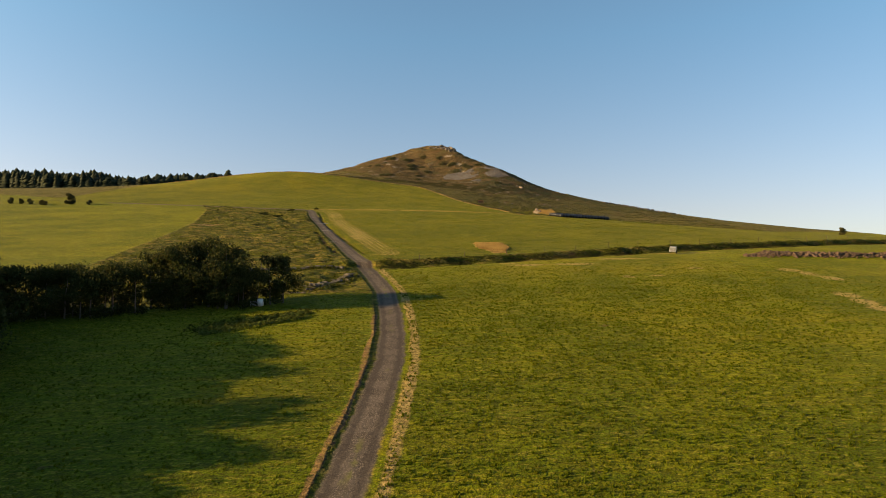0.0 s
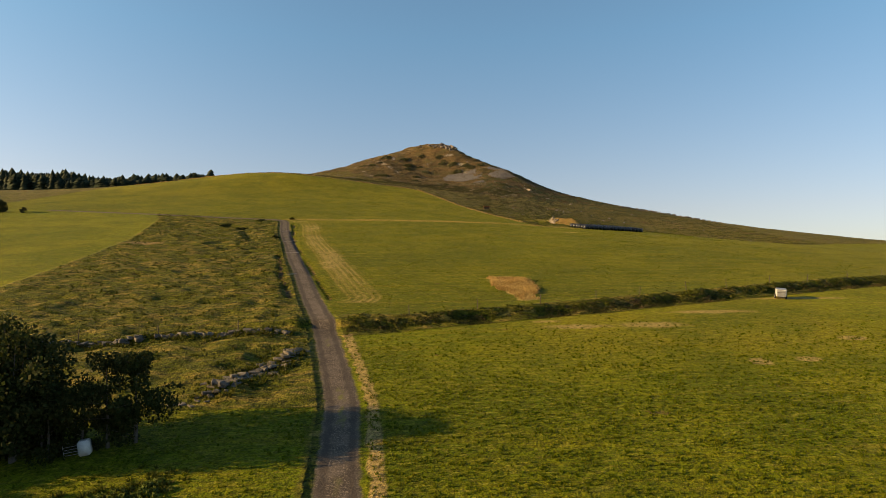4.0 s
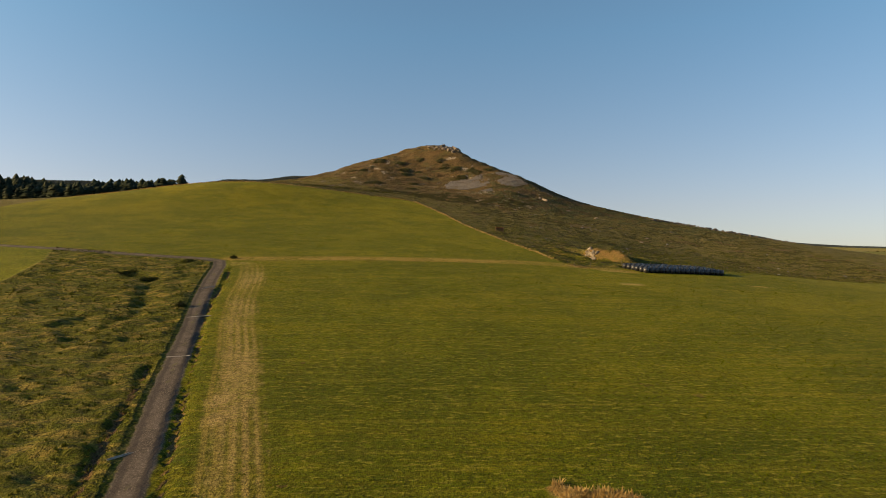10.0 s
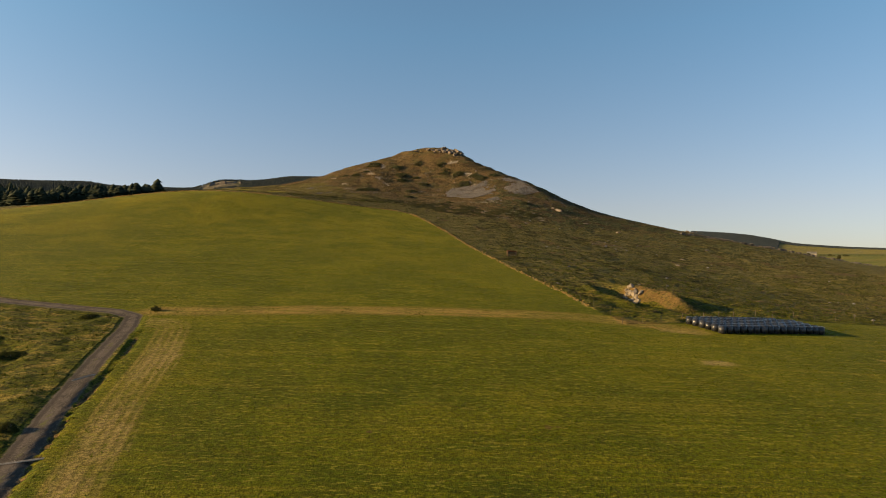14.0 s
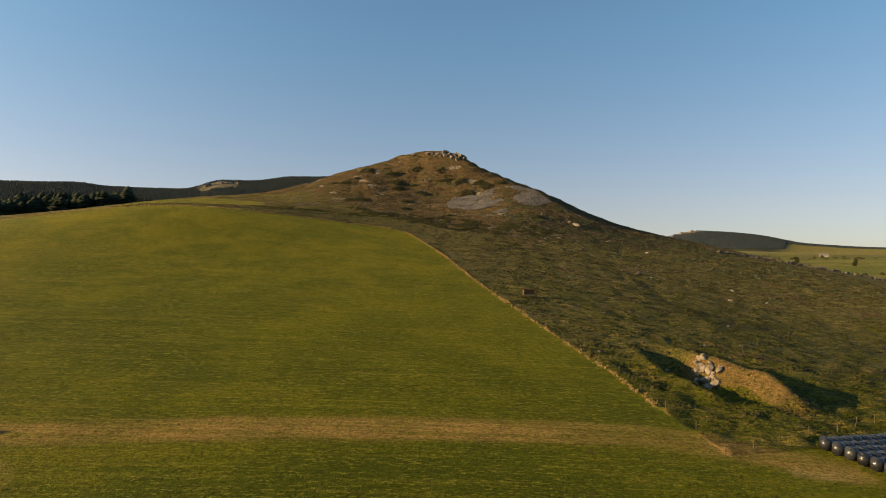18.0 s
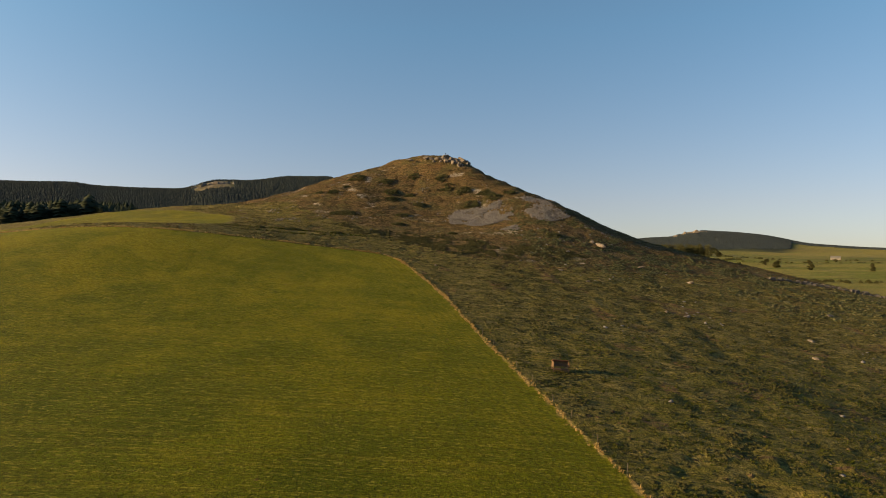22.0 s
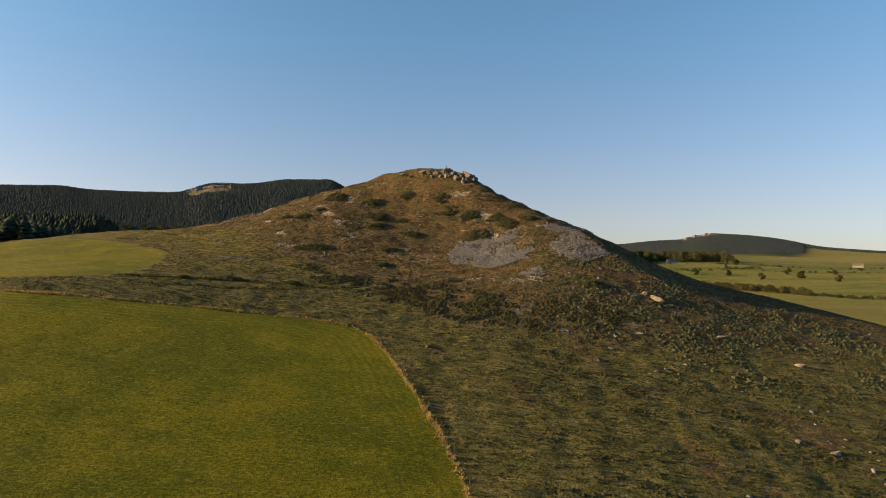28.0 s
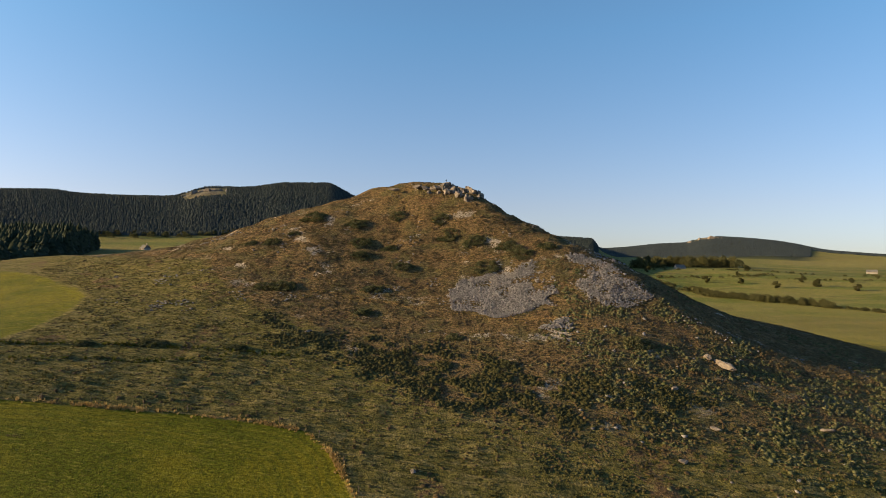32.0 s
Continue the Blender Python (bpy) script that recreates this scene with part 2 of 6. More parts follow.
    col = s.mix(s.attr("rock"), col, s.mix(s.span(s.noise(0.05, 5, 0.7), 0.4, 0.6), (0.060, 0.052, 0.040), (0.165, 0.140, 0.110)))
    # dry grass, bare soil, forest floor
    lane = s.attr("lane")
    rows = s.math("SINE", s.math("MULTIPLY", s.math("ADD", lane, s.math("MULTIPLY", wob, 0.6)), 7.4))
    tracks = s.math("MULTIPLY", s.math("MULTIPLY", rows, s.span(mid, 0.4, 0.6, 0.02, 0.10)), s.math("MULTIPLY", s.span(lane, 1.2, 2.0), s.span(lane, 9.0, 12.0, 1.0, 0.0)))
    strip = s.math("MULTIPLY", s.span(lane, 1.5, 2.4), s.span(lane, 5.4, 7.4, 1.0, 0.0))
    comb = s.span(s.math("SINE", s.math("MULTIPLY", s.math("ADD", lane, s.math("MULTIPLY", wob, 0.08)), 6.2)), -0.5, 0.7, 0.25, 0.80)
    col = s.mix(s.math("MULTIPLY", s.math("MULTIPLY", strip, comb), s.span(mid, 0.3, 0.6, 0.4, 0.9)), col, (0.190, 0.128, 0.040))
    dry = s.mix(s.span(fine, 0.3, 0.7), (0.240, 0.162, 0.070), (0.165, 0.115, 0.048))
    col = s.mix(s.span(s.math("ADD", s.math("ADD", s.attr("dry"), tracks), s.math("ADD", rag, s.math("MULTIPLY", wob, 0.6))), 0.32, 0.75), col, dry)
    streak = s.span(s.noise(1.0, 4, 0.6, s.stretch(0.05, 1.5, 0.1, 0.02)), 0.40, 0.60, 0.5, 1.0)
    col = s.mix(s.math("MULTIPLY", s.attr("worn"), streak), col, s.mix(s.span(mid, 0.4, 0.6), (0.215, 0.122, 0.042), (0.160, 0.098, 0.032)))
    soil = s.mix(s.span(fine, 0.3, 0.7), (0.170, 0.098, 0.046), (0.062, 0.040, 0.024))
    col = s.mix(s.span(s.math("ADD", s.attr("soil"), s.math("ADD", rag, wob)), 0.4, 0.62), col, soil)
    spoil = s.mix(s.span(fine, 0.3, 0.7), (0.138, 0.080, 0.032), (0.086, 0.066, 0.022))
    col = s.mix(s.span(s.math("ADD", s.attr("ochre"), s.math("MULTIPLY", wob, 0.5)), 0.3, 0.65), col, spoil)
    speck = s.math("ADD", s.math("MULTIPLY", s.noise(2.6, 3, 0.8), 0.55), s.math("MULTIPLY", s.noise(9.0, 2, 0.8), 0.45))
    fleck = s.noise(1.0, 3, 0.75, s.stretch(0.9, 3.2, 0.6, -0.05))
    col = s.mix(s.math("MULTIPLY", s.span(fleck, 0.56, 0.61), s.span(s.attr("field"), -0.2, 0.4, 0.3, 0.55)), col, (0.150, 0.130, 0.020))
    col = s.mix(s.math("MULTIPLY", s.span(fleck, 0.38, 0.43, 1.0, 0.0), s.span(s.attr("field"), -0.2, 0.4, 0.3, 0.3)), col, (0.010, 0.016, 0.003))
    calm = s.span(s.attr("field"), -0.3, 0.3)
    lo, hi = s.span(speck, 0.40, 0.60, 0.58, 1.40), s.span(speck, 0.42, 0.58, 0.48, 1.46)
    lo = s.mix(s.attr("heath"), lo, s.span(speck, 0.42, 0.58, 0.5, 1.5))
    col = s.mix(1.0, col, s.mix(calm, lo, hi), "MULTIPLY")
    col = s.mix(s.attr("wood"), col, (0.024, 0.030, 0.018))
    # the gravel track: two wheel lines, stones, a grassy middle
    d = s.math("ADD", s.attr("road"), s.math("MULTIPLY", wob, 1.1))
    grav = s.mix(s.span(s.noise(0.6, 4), 0.35, 0.65), (0.058, 0.046, 0.037), (0.098, 0.079, 0.064))
    grav = s.mix(s.span(s.noise(9.0, 2, 0.7), 0.5, 0.66), grav, (0.170, 0.136, 0.108))
    worn = s.math("ABSOLUTE", s.math("SUBTRACT", d, 0.8))
    grav = s.mix(s.math("MULTIPLY", s.span(worn, 0.10, 0.40, 1.0, 0.0), 0.7), grav, (0.046, 0.037, 0.031))
    grav = s.mix(s.math("MULTIPLY", s.span(s.math("ADD", d, s.math("MULTIPLY", wob, 0.5)), 0.05, 0.32, 1.0, 0.0), s.span(s.noise(0.2, 2), 0.52, 0.68)), grav, (0.11, 0.105, 0.04))
    col = s.mix(s.span(d, 1.05, 1.4, 1.0, 0.0), col, grav)
    s.colour(col)
    s.put(s.b.inputs["Sheen Weight"], s.math("MULTIPLY", s.span(d, 1.1, 1.6, 0.0, 0.095), s.math("MULTIPLY", s.span(s.attr("field"), -0.3, 0.3, 0.2, 1.0), s.span(s.attr("plain"), 0.0, 1.0, 1.0, 0.2))))
    h = s.math("ADD", s.math("MULTIPLY", fine, s.span(s.attr("field"), -0.3, 0.3, 0.8, 0.12)), s.math("MULTIPLY", grain, 0.6))
    h = s.math("ADD", h, s.math("MULTIPLY", clump, s.span(s.attr("field"), -0.3, 0.3, 0.8, 0.4)))
    tame = s.span(s.math("MAXIMUM", s.attr("field"), s.span(d, 1.2, 2.2, 1.0, -1.0)), -0.5, 0.5, 1.0, 0.55)
    tame = s.math("MULTIPLY", tame, s.span(d, 1.2, 1.9, 0.22, 1.0))
    s.bump(s.math("MULTIPLY", h, tame), 1.0, 0.42)
    return s.mat


MEADOW = [(0.032, 0.053, 0.0012), (0.048, 0.069, 0.0016), (0.071, 0.081, 0.0025), (0.112, 0.096, 0.006), (0.016, 0.029, 0.0012)]
TAN = [(0.072, 0.063, 0.017), (0.116, 0.096, 0.029), (0.158, 0.124, 0.047)]
GRAZE = [(0.046, 0.054, 0.004), (0.084, 0.082, 0.008), (0.170, 0.126, 0.030), (0.029, 0.033, 0.004)]
HEATH = [(0.092, 0.058, 0.027), (0.145, 0.091, 0.044), (0.076, 0.062, 0.028), (0.185, 0.130, 0.070)]
M_GROUND = ground_material()
M_GRASS = leafy("grass_blades", (0.050, 0.074, 0.002), (0.078, 0.098, 0.003), (0.106, 0.110, 0.006), 0.4)
M_WEED = leafy("broad_leaved_weeds", (0.060, 0.085, 0.014), (0.100, 0.122, 0.030), (0.078, 0.090, 0.022), 0.3)
M_TUSSOCK = leafy("tussock_grass", (0.050, 0.060, 0.006), (0.115, 0.098, 0.022), (0.040, 0.050, 0.006), 0.3)
M_STRAW = leafy("dry_straw", (0.40, 0.27, 0.10), (0.52, 0.37, 0.15), (0.28, 0.18, 0.065), 0.3)
M_HILLGRASS = leafy("bleached_hill_grass", (0.054, 0.048, 0.014), (0.104, 0.082, 0.028), (0.042, 0.040, 0.012), 0.25)
M_HEATH = leafy("heather_and_bilberry", (0.054, 0.038, 0.018), (0.116, 0.077, 0.038), (0.068, 0.055, 0.024), 0.15)
M_JUNIPER = leafy("juniper_green", (0.040, 0.046, 0.018), (0.088, 0.090, 0.038), (0.112, 0.102, 0.048), 0.15)
M_BRAMBLE = leafy("bramble_leaves", (0.022, 0.030, 0.007), (0.046, 0.052, 0.012), (0.070, 0.050, 0.022), 0.2)
M_TUFT = leafy("dwarf_shrub_tufts", (0.034, 0.034, 0.012), (0.072, 0.064, 0.022), (0.052, 0.046, 0.016), 0.15)
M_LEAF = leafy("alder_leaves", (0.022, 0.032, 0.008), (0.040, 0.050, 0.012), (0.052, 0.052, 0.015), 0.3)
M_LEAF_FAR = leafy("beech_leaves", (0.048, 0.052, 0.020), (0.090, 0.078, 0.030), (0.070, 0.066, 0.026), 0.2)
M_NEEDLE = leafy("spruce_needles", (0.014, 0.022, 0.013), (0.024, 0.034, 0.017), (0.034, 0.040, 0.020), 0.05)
# far needles bluer and paler: the haze of distance put into their base colour
M_NEEDLE_RIDGE_HAZE = leafy("hazed_ridge_conifers", (0.022, 0.030, 0.029), (0.034, 0.043, 0.041), (0.044, 0.052, 0.046), 0.05)
M_NEEDLE_MESA_HAZE = leafy("hazed_mesa_conifers", (0.034, 0.044, 0.046), (0.044, 0.054, 0.056), (0.050, 0.058, 0.058), 0.05)
M_BARK = plain("bark", (0.07, 0.055, 0.042), (0.13, 0.11, 0.09), 3, 0.95, 0.03)
M_ROCK = plain("lichened_basalt", (0.078, 0.064, 0.054), (0.225, 0.185, 0.150), 0.9, 0.92, 0.08, fine=5)
M_PALE = plain("pale_field_boulder", (0.13, 0.108, 0.082), (0.25, 0.21, 0.165), 1.2, 0.92, 0.04, fine=9)
M_WALLSTONE = plain("field_stone", (0.055, 0.048, 0.040), (0.145, 0.125, 0.105), 2.2, 0.92, 0.04, fine=14)


def scree_material():
    s = Shader("scree_stone", 0.9, 0.0, 0.25)
    r = s.chance()
    col = s.mix(r, (0.064, 0.059, 0.059), (0.200, 0.183, 0.178))
    col = s.mix(s.math("MULTIPLY", s.span(s.noise(3.0, 3), 0.5, 0.7), 0.6), col, (0.095, 0.088, 0.080))
    return s.colour(col)


M_SCREE = scree_material()
M_WOOD = plain("weathered_post_wood", (0.055, 0.044, 0.033), (0.11, 0.09, 0.068), 4, 0.9, 0.01)
M_PLANK = plain("brown_plank", (0.09, 0.052, 0.030), (0.15, 0.090, 0.052), 4, 0.8, 0.01)
M_RED = plain("red_brown_board", (0.20, 0.085, 0.040), (0.30, 0.14, 0.07), 3, 0.75, 0.005)
M_STEEL = plain("galvanised_steel", (0.22, 0.22, 0.22), (0.34, 0.34, 0.34), 5, 0.5, 0.0, 0.7)
M_WHITE = plain("dirty_white_panel", (0.46, 0.45, 0.43), (0.64, 0.63, 0.60), 1.6, 0.55, 0.0)
M_TYRE = plain("rubber", (0.02, 0.02, 0.02), (0.035, 0.034, 0.033), 6, 0.85, 0.005)
M_SLATE = plain("stone_slate_roof", (0.16, 0.155, 0.15), (0.27, 0.26, 0.25), 1.5, 0.85, 0.05)
M_MASONRY = plain("old_masonry", (0.22, 0.19, 0.16), (0.34, 0.30, 0.25), 1.1, 0.9, 0.05)


def wrap_material():
    s = Shader("black_bale_wrap", 0.28, 0.0, 0.5)
    s.bump(s.noise(14, 3, 0.6), 0.5, 0.03)
    s.rough(s.span(s.noise(3, 3), 0.3, 0.7, 0.2, 0.45))
    return s.colour(s.mix(s.each(), (0.012, 0.013, 0.016), (0.03, 0.032, 0.038)))


M_WRAP = wrap_material()


# ---- building helpers ----
def sheet(name, verts, faces, material, parent=None, soft=False):
    """A mesh from arrays: verts (n, 3), faces (m, k) or a list of such arrays."""
    faces = faces if isinstance(faces, list) else [faces]
    me = bpy.data.meshes.new(name)
    verts = np.asarray(verts, np.float32)
    me.vertices.add(len(verts))
    me.vertices.foreach_set("co", verts.ravel())
    loops = np.concatenate([np.asarray(f, np.int32).ravel() for f in faces])
    sizes = np.concatenate([np.full(len(f), np.asarray(f).shape[1], np.int32) for f in faces])
    me.loops.add(len(loops))
    me.loops.foreach_set("vertex_index", loops)
    me.polygons.add(len(sizes))
    me.polygons.foreach_set("loop_start", np.concatenate([[0], np.cumsum(sizes)[:-1]]).astype(np.int32))
    if soft:
        me.polygons.foreach_set("use_smooth", np.ones(len(sizes), bool))
    me.update(calc_edges=True)
    me.materials.append(material)
    ob = new(name, me)
    ob.parent = parent
    return ob


def part(name, bm, material, parent, label="", soft=False):
    """Links a bmesh as one mesh object under a thing or a part."""
    me = bpy.data.meshes.new(name)
    for f in bm.faces:
        f.smooth = soft
    bm.to_mesh(me)
    bm.free()
    me.materials.append(material)
    ob = new(name, me)
    ob.parent = parent
    return tagged(ob, label) if label else ob


def block(bm, sx, sy, sz, at=(0, 0, 0), turn=(0, 0, 0), bevel=0.0):
    """A box with its middle at a place, its edges rounded by a bevel."""
    made = bmesh.ops.create_cube(bm, size=1, matrix=pose(*at, *turn) @ Matrix.Diagonal((sx, sy, sz, 1)))
    if bevel:
        edges = {e for v in made["verts"] for e in v.link_edges}
        bmesh.ops.bevel(bm, geom=list(edges), offset=bevel, segments=2, affect="EDGES")
    return bm


def rod(bm, a, b, r0, r1=None, sides=8):
    a, b = Vector(a), Vector(b)
    m = Matrix.Translation((a + b) / 2) @ (b - a).to_track_quat("Z", "Y").to_matrix().to_4x4()
    bmesh.ops.create_cone(bm, cap_ends=True, segments=sides, radius1=r0, radius2=r0 if r1 is None else r1, depth=(b - a).length, matrix=m)
    return bm


def turns(n, rng, tilt=math.pi):
    """n random rotation matrices."""
    a, b, c = rng.uniform(0, 2 * math.pi, n), rng.uniform(-tilt, tilt, n), rng.uniform(-tilt, tilt, n)
    ca, sa, cb, sb, cc, sc = np.cos(a), np.sin(a), np.cos(b), np.sin(b), np.cos(c), np.sin(c)
    z, o = np.zeros(n), np.ones(n)
    rz = np.array([[ca, -sa, z], [sa, ca, z], [z, z, o]]).transpose(2, 0, 1)
    ry = np.array([[cb, z, sb], [z, o, z], [-sb, z, cb]]).transpose(2, 0, 1)
    rx = np.array([[o, z, z], [z, cc, -sc], [z, sc, cc]]).transpose(2, 0, 1)
    return rz @ ry @ rx


def blades(x, y, z, wide, high, count, rng, lean=0.5):
    """Tufts: count blades each, as thin triangles that fan out."""
    n = len(x)
    a = rng.uniform(0, 2 * math.pi, (n, count))
    r = rng.uniform(0.1, 1.0, (n, count)) * wide[:, None]
    bx, by = x[:, None] + r * 0.5 * np.cos(a), y[:, None] + r * 0.5 * np.sin(a)
    h = high[:, None] * rng.uniform(0.55, 1.1, (n, count))
    tx, ty = bx + np.cos(a) * h * lean * rng.uniform(0.2, 1.2, (n, count)), by + np.sin(a) * h * lean * rng.uniform(0.2, 1.2, (n, count))
    w = 0.16 * wide[:, None] + 0.02
    px, py = -np.sin(a) * w, np.cos(a) * w
    bz = np.broadcast_to(z[:, None] - 0.04, (n, count))
    v = np.stack([np.stack([bx - px, by - py, bz], -1), np.stack([bx + px, by + py, bz], -1), np.stack([tx, ty, bz + h + 0.04], -1)], 2)
    return v.reshape(-1, 3), np.arange(n * count * 3).reshape(-1, 3)


def domes(x, y, z, wide, high, count, rng, leaf=0.42):
    """Low shrubs: count leafy triangles each, set on a dome."""
    n = len(x)
    a, u = rng.uniform(0, 2 * math.pi, (n, count)), rng.uniform(0.0, 1.0, (n, count)) ** 0.7
    rr = np.sqrt(1 - u * u) * rng.uniform(0.75, 1.05, (n, count))
    c = np.stack([x[:, None] + wide[:, None] * rr * np.cos(a), y[:, None] + wide[:, None] * rr * np.sin(a), z[:, None] + high[:, None] * u * rng.uniform(0.8, 1.15, (n, count))], -1)
    t = turns(n * count, rng).reshape(n, count, 3, 3)
    size = (leaf * wide)[:, None, None, None]
    tri = np.array([[-0.6, -0.5, 0], [0.6, -0.4, 0.1], [0.0, 0.8, 0.0]])
    v = c[:, :, None, :] + size * np.einsum("nkij,pj->nkpi", t, tri)
    return v.reshape(-1, 3), np.arange(n * count * 3).reshape(-1, 3)


def mounds(x, y, z, wide, high, rng, sides=5):
    """Low cushions of heath: shaken half-domes with sprigs on them."""
    n = len(x)
    a = rng.uniform(0, 6.28, n)[:, None] + np.arange(sides) * 2 * math.pi / sides
    rings = []
    for q, h in ((1.0, -0.12), (0.78, 0.62)):
        r = wide[:, None] * q * rng.uniform(0.7, 1.25, (n, sides))
        rings.append(np.stack([x[:, None] + r * np.cos(a), y[:, None] + r * np.sin(a), z[:, None] + high[:, None] * h * rng.uniform(0.6, 1.3, (n, sides))], -1))
    top = np.stack([x + wide * rng.uniform(-0.25, 0.25, n), y + wide * rng.uniform(-0.25, 0.25, n), z + high], -1)[:, None, :]
    v = np.concatenate(rings + [top], 1)
    f = []
    for i in range(sides):
        j = (i + 1) % sides
        f += [(i, j, sides + j), (i, sides + j, sides + i), (sides + i, sides + j, 2 * sides)]
    m = 2 * sides + 1
    f = (np.array(f)[None] + m * np.arange(n)[:, None, None]).reshape(-1, 3)
    v2, f2 = domes(x, y, z, wide, high * 1.1, 4, rng, 0.45)
    return np.concatenate([v.reshape(-1, 3), v2]), np.concatenate([f, f2 + n * m])


BOX_V = np.array([[x, y, z] for z in (-0.5, 0.5) for y in (-0.5, 0.5) for x in (-0.5, 0.5)], float)
BOX_F = np.array([[0, 2, 3, 1], [4, 5, 7, 6], [0, 1, 5, 4], [2, 6, 7, 3], [0, 4, 6, 2], [1, 3, 7, 5]])


def stones(x, y, z, size, rng, flat=0.6, tilt=0.5):
    """Angular stones: boxes with shaken corners."""
    n = len(x)
    v = BOX_V[None] + rng.uniform(-0.2, 0.2, (n, 8, 3))
    v = v * np.stack([size * rng.uniform(0.8, 1.5, n), size * rng.uniform(0.7, 1.1, n), size * flat * rng.uniform(0.6, 1.2, n)], -1)[:, None, :]
    v = np.einsum("nij,npj->npi", turns(n, rng, tilt), v) + np.stack([x, y, z], -1)[:, None, :]
    f = (BOX_F[None] + 8 * np.arange(n)[:, None, None]).reshape(-1, 4)
    return v.reshape(-1, 3), f


def boulder(seed, sx, sy, sz, rough=0.22, level=3, planes=16):
    """A weathered rock: a ball cut to flat faces by many planes, then worn and cracked."""
    r = np.random.default_rng(seed)
    bm = bmesh.new()
    bmesh.ops.create_icosphere(bm, subdivisions=level, radius=1)
    c = np.array([v.co for v in bm.verts])
    for _ in range(planes):
        n = r.normal(0, 1, 3)
        n[2] *= 0.75
        n /= np.linalg.norm(n)
        over = np.clip(c @ n - r.uniform(0.5, 0.85), 0, None)
        c = c - over[:, None] * n
    c *= 1.18
    off = Vector(r.uniform(-40, 40, 3))
    for v, p in zip(bm.verts, c):
        p = Vector(p)
        k = 1 + rough * (noise.noise(p * 1.6 + off) * 0.5 + noise.noise(p * 4.1 + off) * 0.28 + noise.noise(p * 9 + off) * 0.16)
        bed = 1 - 0.10 * max(0.0, math.sin(p.z * 9 + 2 * noise.noise(p * 1.2 + off))) ** 6
        v.co = Vector((p.x * k * bed * sx, p.y * k * bed * sy, p.z * k * sz))
    return bm


def spread(n, box, rng, keep):
    """Places strewn over a box of the plan, kept with a chance."""
    x, y = rng.uniform(box[0], box[2], n), rng.uniform(box[1], box[3], n)
    ok = rng.uniform(0, 1, n) < keep(x, y)
    return x[ok], y[ok]


# ---- the lie of the land ----
POLY = {(0, 0): 37.859, (0, 1): 27.835, (0, 2): -11.306, (0, 3): 0.712, (1, 0): -4.143, (1, 1): -7.781, (1, 2): 1.699, (2, 0): -4.035, (2, 1): -3.185, (3, 0): -2.568}
# broad swells of the hill: centre x, y, half-widths, turn, height
SWELLS = [
    (-2.27, 478.22, 56.84, 23.08, -0.611, 28.18),
    (-45.66, 475.12, 58.17, 45.15, -0.902, 19.15),
    (40.33, 437.44, 36.83, 49.14, 0.041, 7.52),
    (-130.74, 475.43, 91.99, 108.77, 0.623, 13.30),
    (10.77, 529.37, 64.57, 56.31, 0.010, 10.04),
    (98.43, 281.58, 66.86, 93.56, 0.534, -8.00),
    (30.94, 416.05, 34.90, 38.73, -0.100, 3.64),
    (-90.29, 357.32, 76.39, 55.43, 0.406, 10.64),
    (103.05, 474.19, 69.93, 118.51, 0.288, 7.37),
]
_table = np.random.RandomState(7).rand(256, 256)


def smooth(a, b, v):
    q = np.clip((v - a) / (b - a), 0, 1)
    return q * q * (3 - 2 * q)


def value_noise(x, y, size):
    """Smooth value noise from 0 to 1, with cells of that size."""
    x, y = np.asarray(x, float) / size, np.asarray(y, float) / size
    i, j = np.floor(x).astype(int), np.floor(y).astype(int)
    u, v = x - i, y - j
    u, v = u * u * (3 - 2 * u), v * v * (3 - 2 * v)
    a, b = _table[i % 256, j % 256], _table[(i + 1) % 256, j % 256]
    c, d = _table[i % 256, (j + 1) % 256], _table[(i + 1) % 256, (j + 1) % 256]
    return (a * (1 - u) + b * u) * (1 - v) + (c * (1 - u) + d * u) * v


def fbm(x, y, size, octaves=4):
    total, weight = 0, 0
    for k in range(octaves):
        total = total + value_noise(x + 37.1 * k, y - 19.7 * k, size / 2 ** k) / 2 ** k
        weight += 1 / 2 ** k
    return total / weight - 0.5


def along(points, x, y):
    """Distance to a polyline, signed (plus on its left), and the way along it."""
    x, y = np.asarray(x, float), np.asarray(y, float)
    best, sign, way, run = np.full(x.shape, 1e9), np.ones(x.shape), np.zeros(x.shape), 0.0
    for (ax, ay), (bx, by) in zip(points, points[1:]):
        dx, dy = bx - ax, by - ay
        ln = math.hypot(dx, dy)
        s = np.clip(((x - ax) * dx + (y - ay) * dy) / ln ** 2, 0, 1)
        d = np.hypot(x - ax - s * dx, y - ay - s * dy)
        near_it = d < best
        side = np.where(dx * (y - ay) - dy * (x - ax) > 0, 1.0, -1.0)
        best, sign, way = np.where(near_it, d, best), np.where(near_it, side, sign), np.where(near_it, run + s * ln, way)
        run += ln
    return best, sign, way


def inside(points, x, y):
    """Signed distance to a closed outline, plus inside."""
    x, y = np.asarray(x, float), np.asarray(y, float)
    d, _, _ = along(list(points) + [points[0]], x, y)
    odd = np.zeros(x.shape, bool)
    for (ax, ay), (bx, by) in zip(points, list(points[1:]) + [points[0]]):
        if ay != by:
            odd ^= ((ay > y) != (by > y)) & (x < (bx - ax) * (y - ay) / (by - ay) + ax)
    return np.where(odd, d, -d)


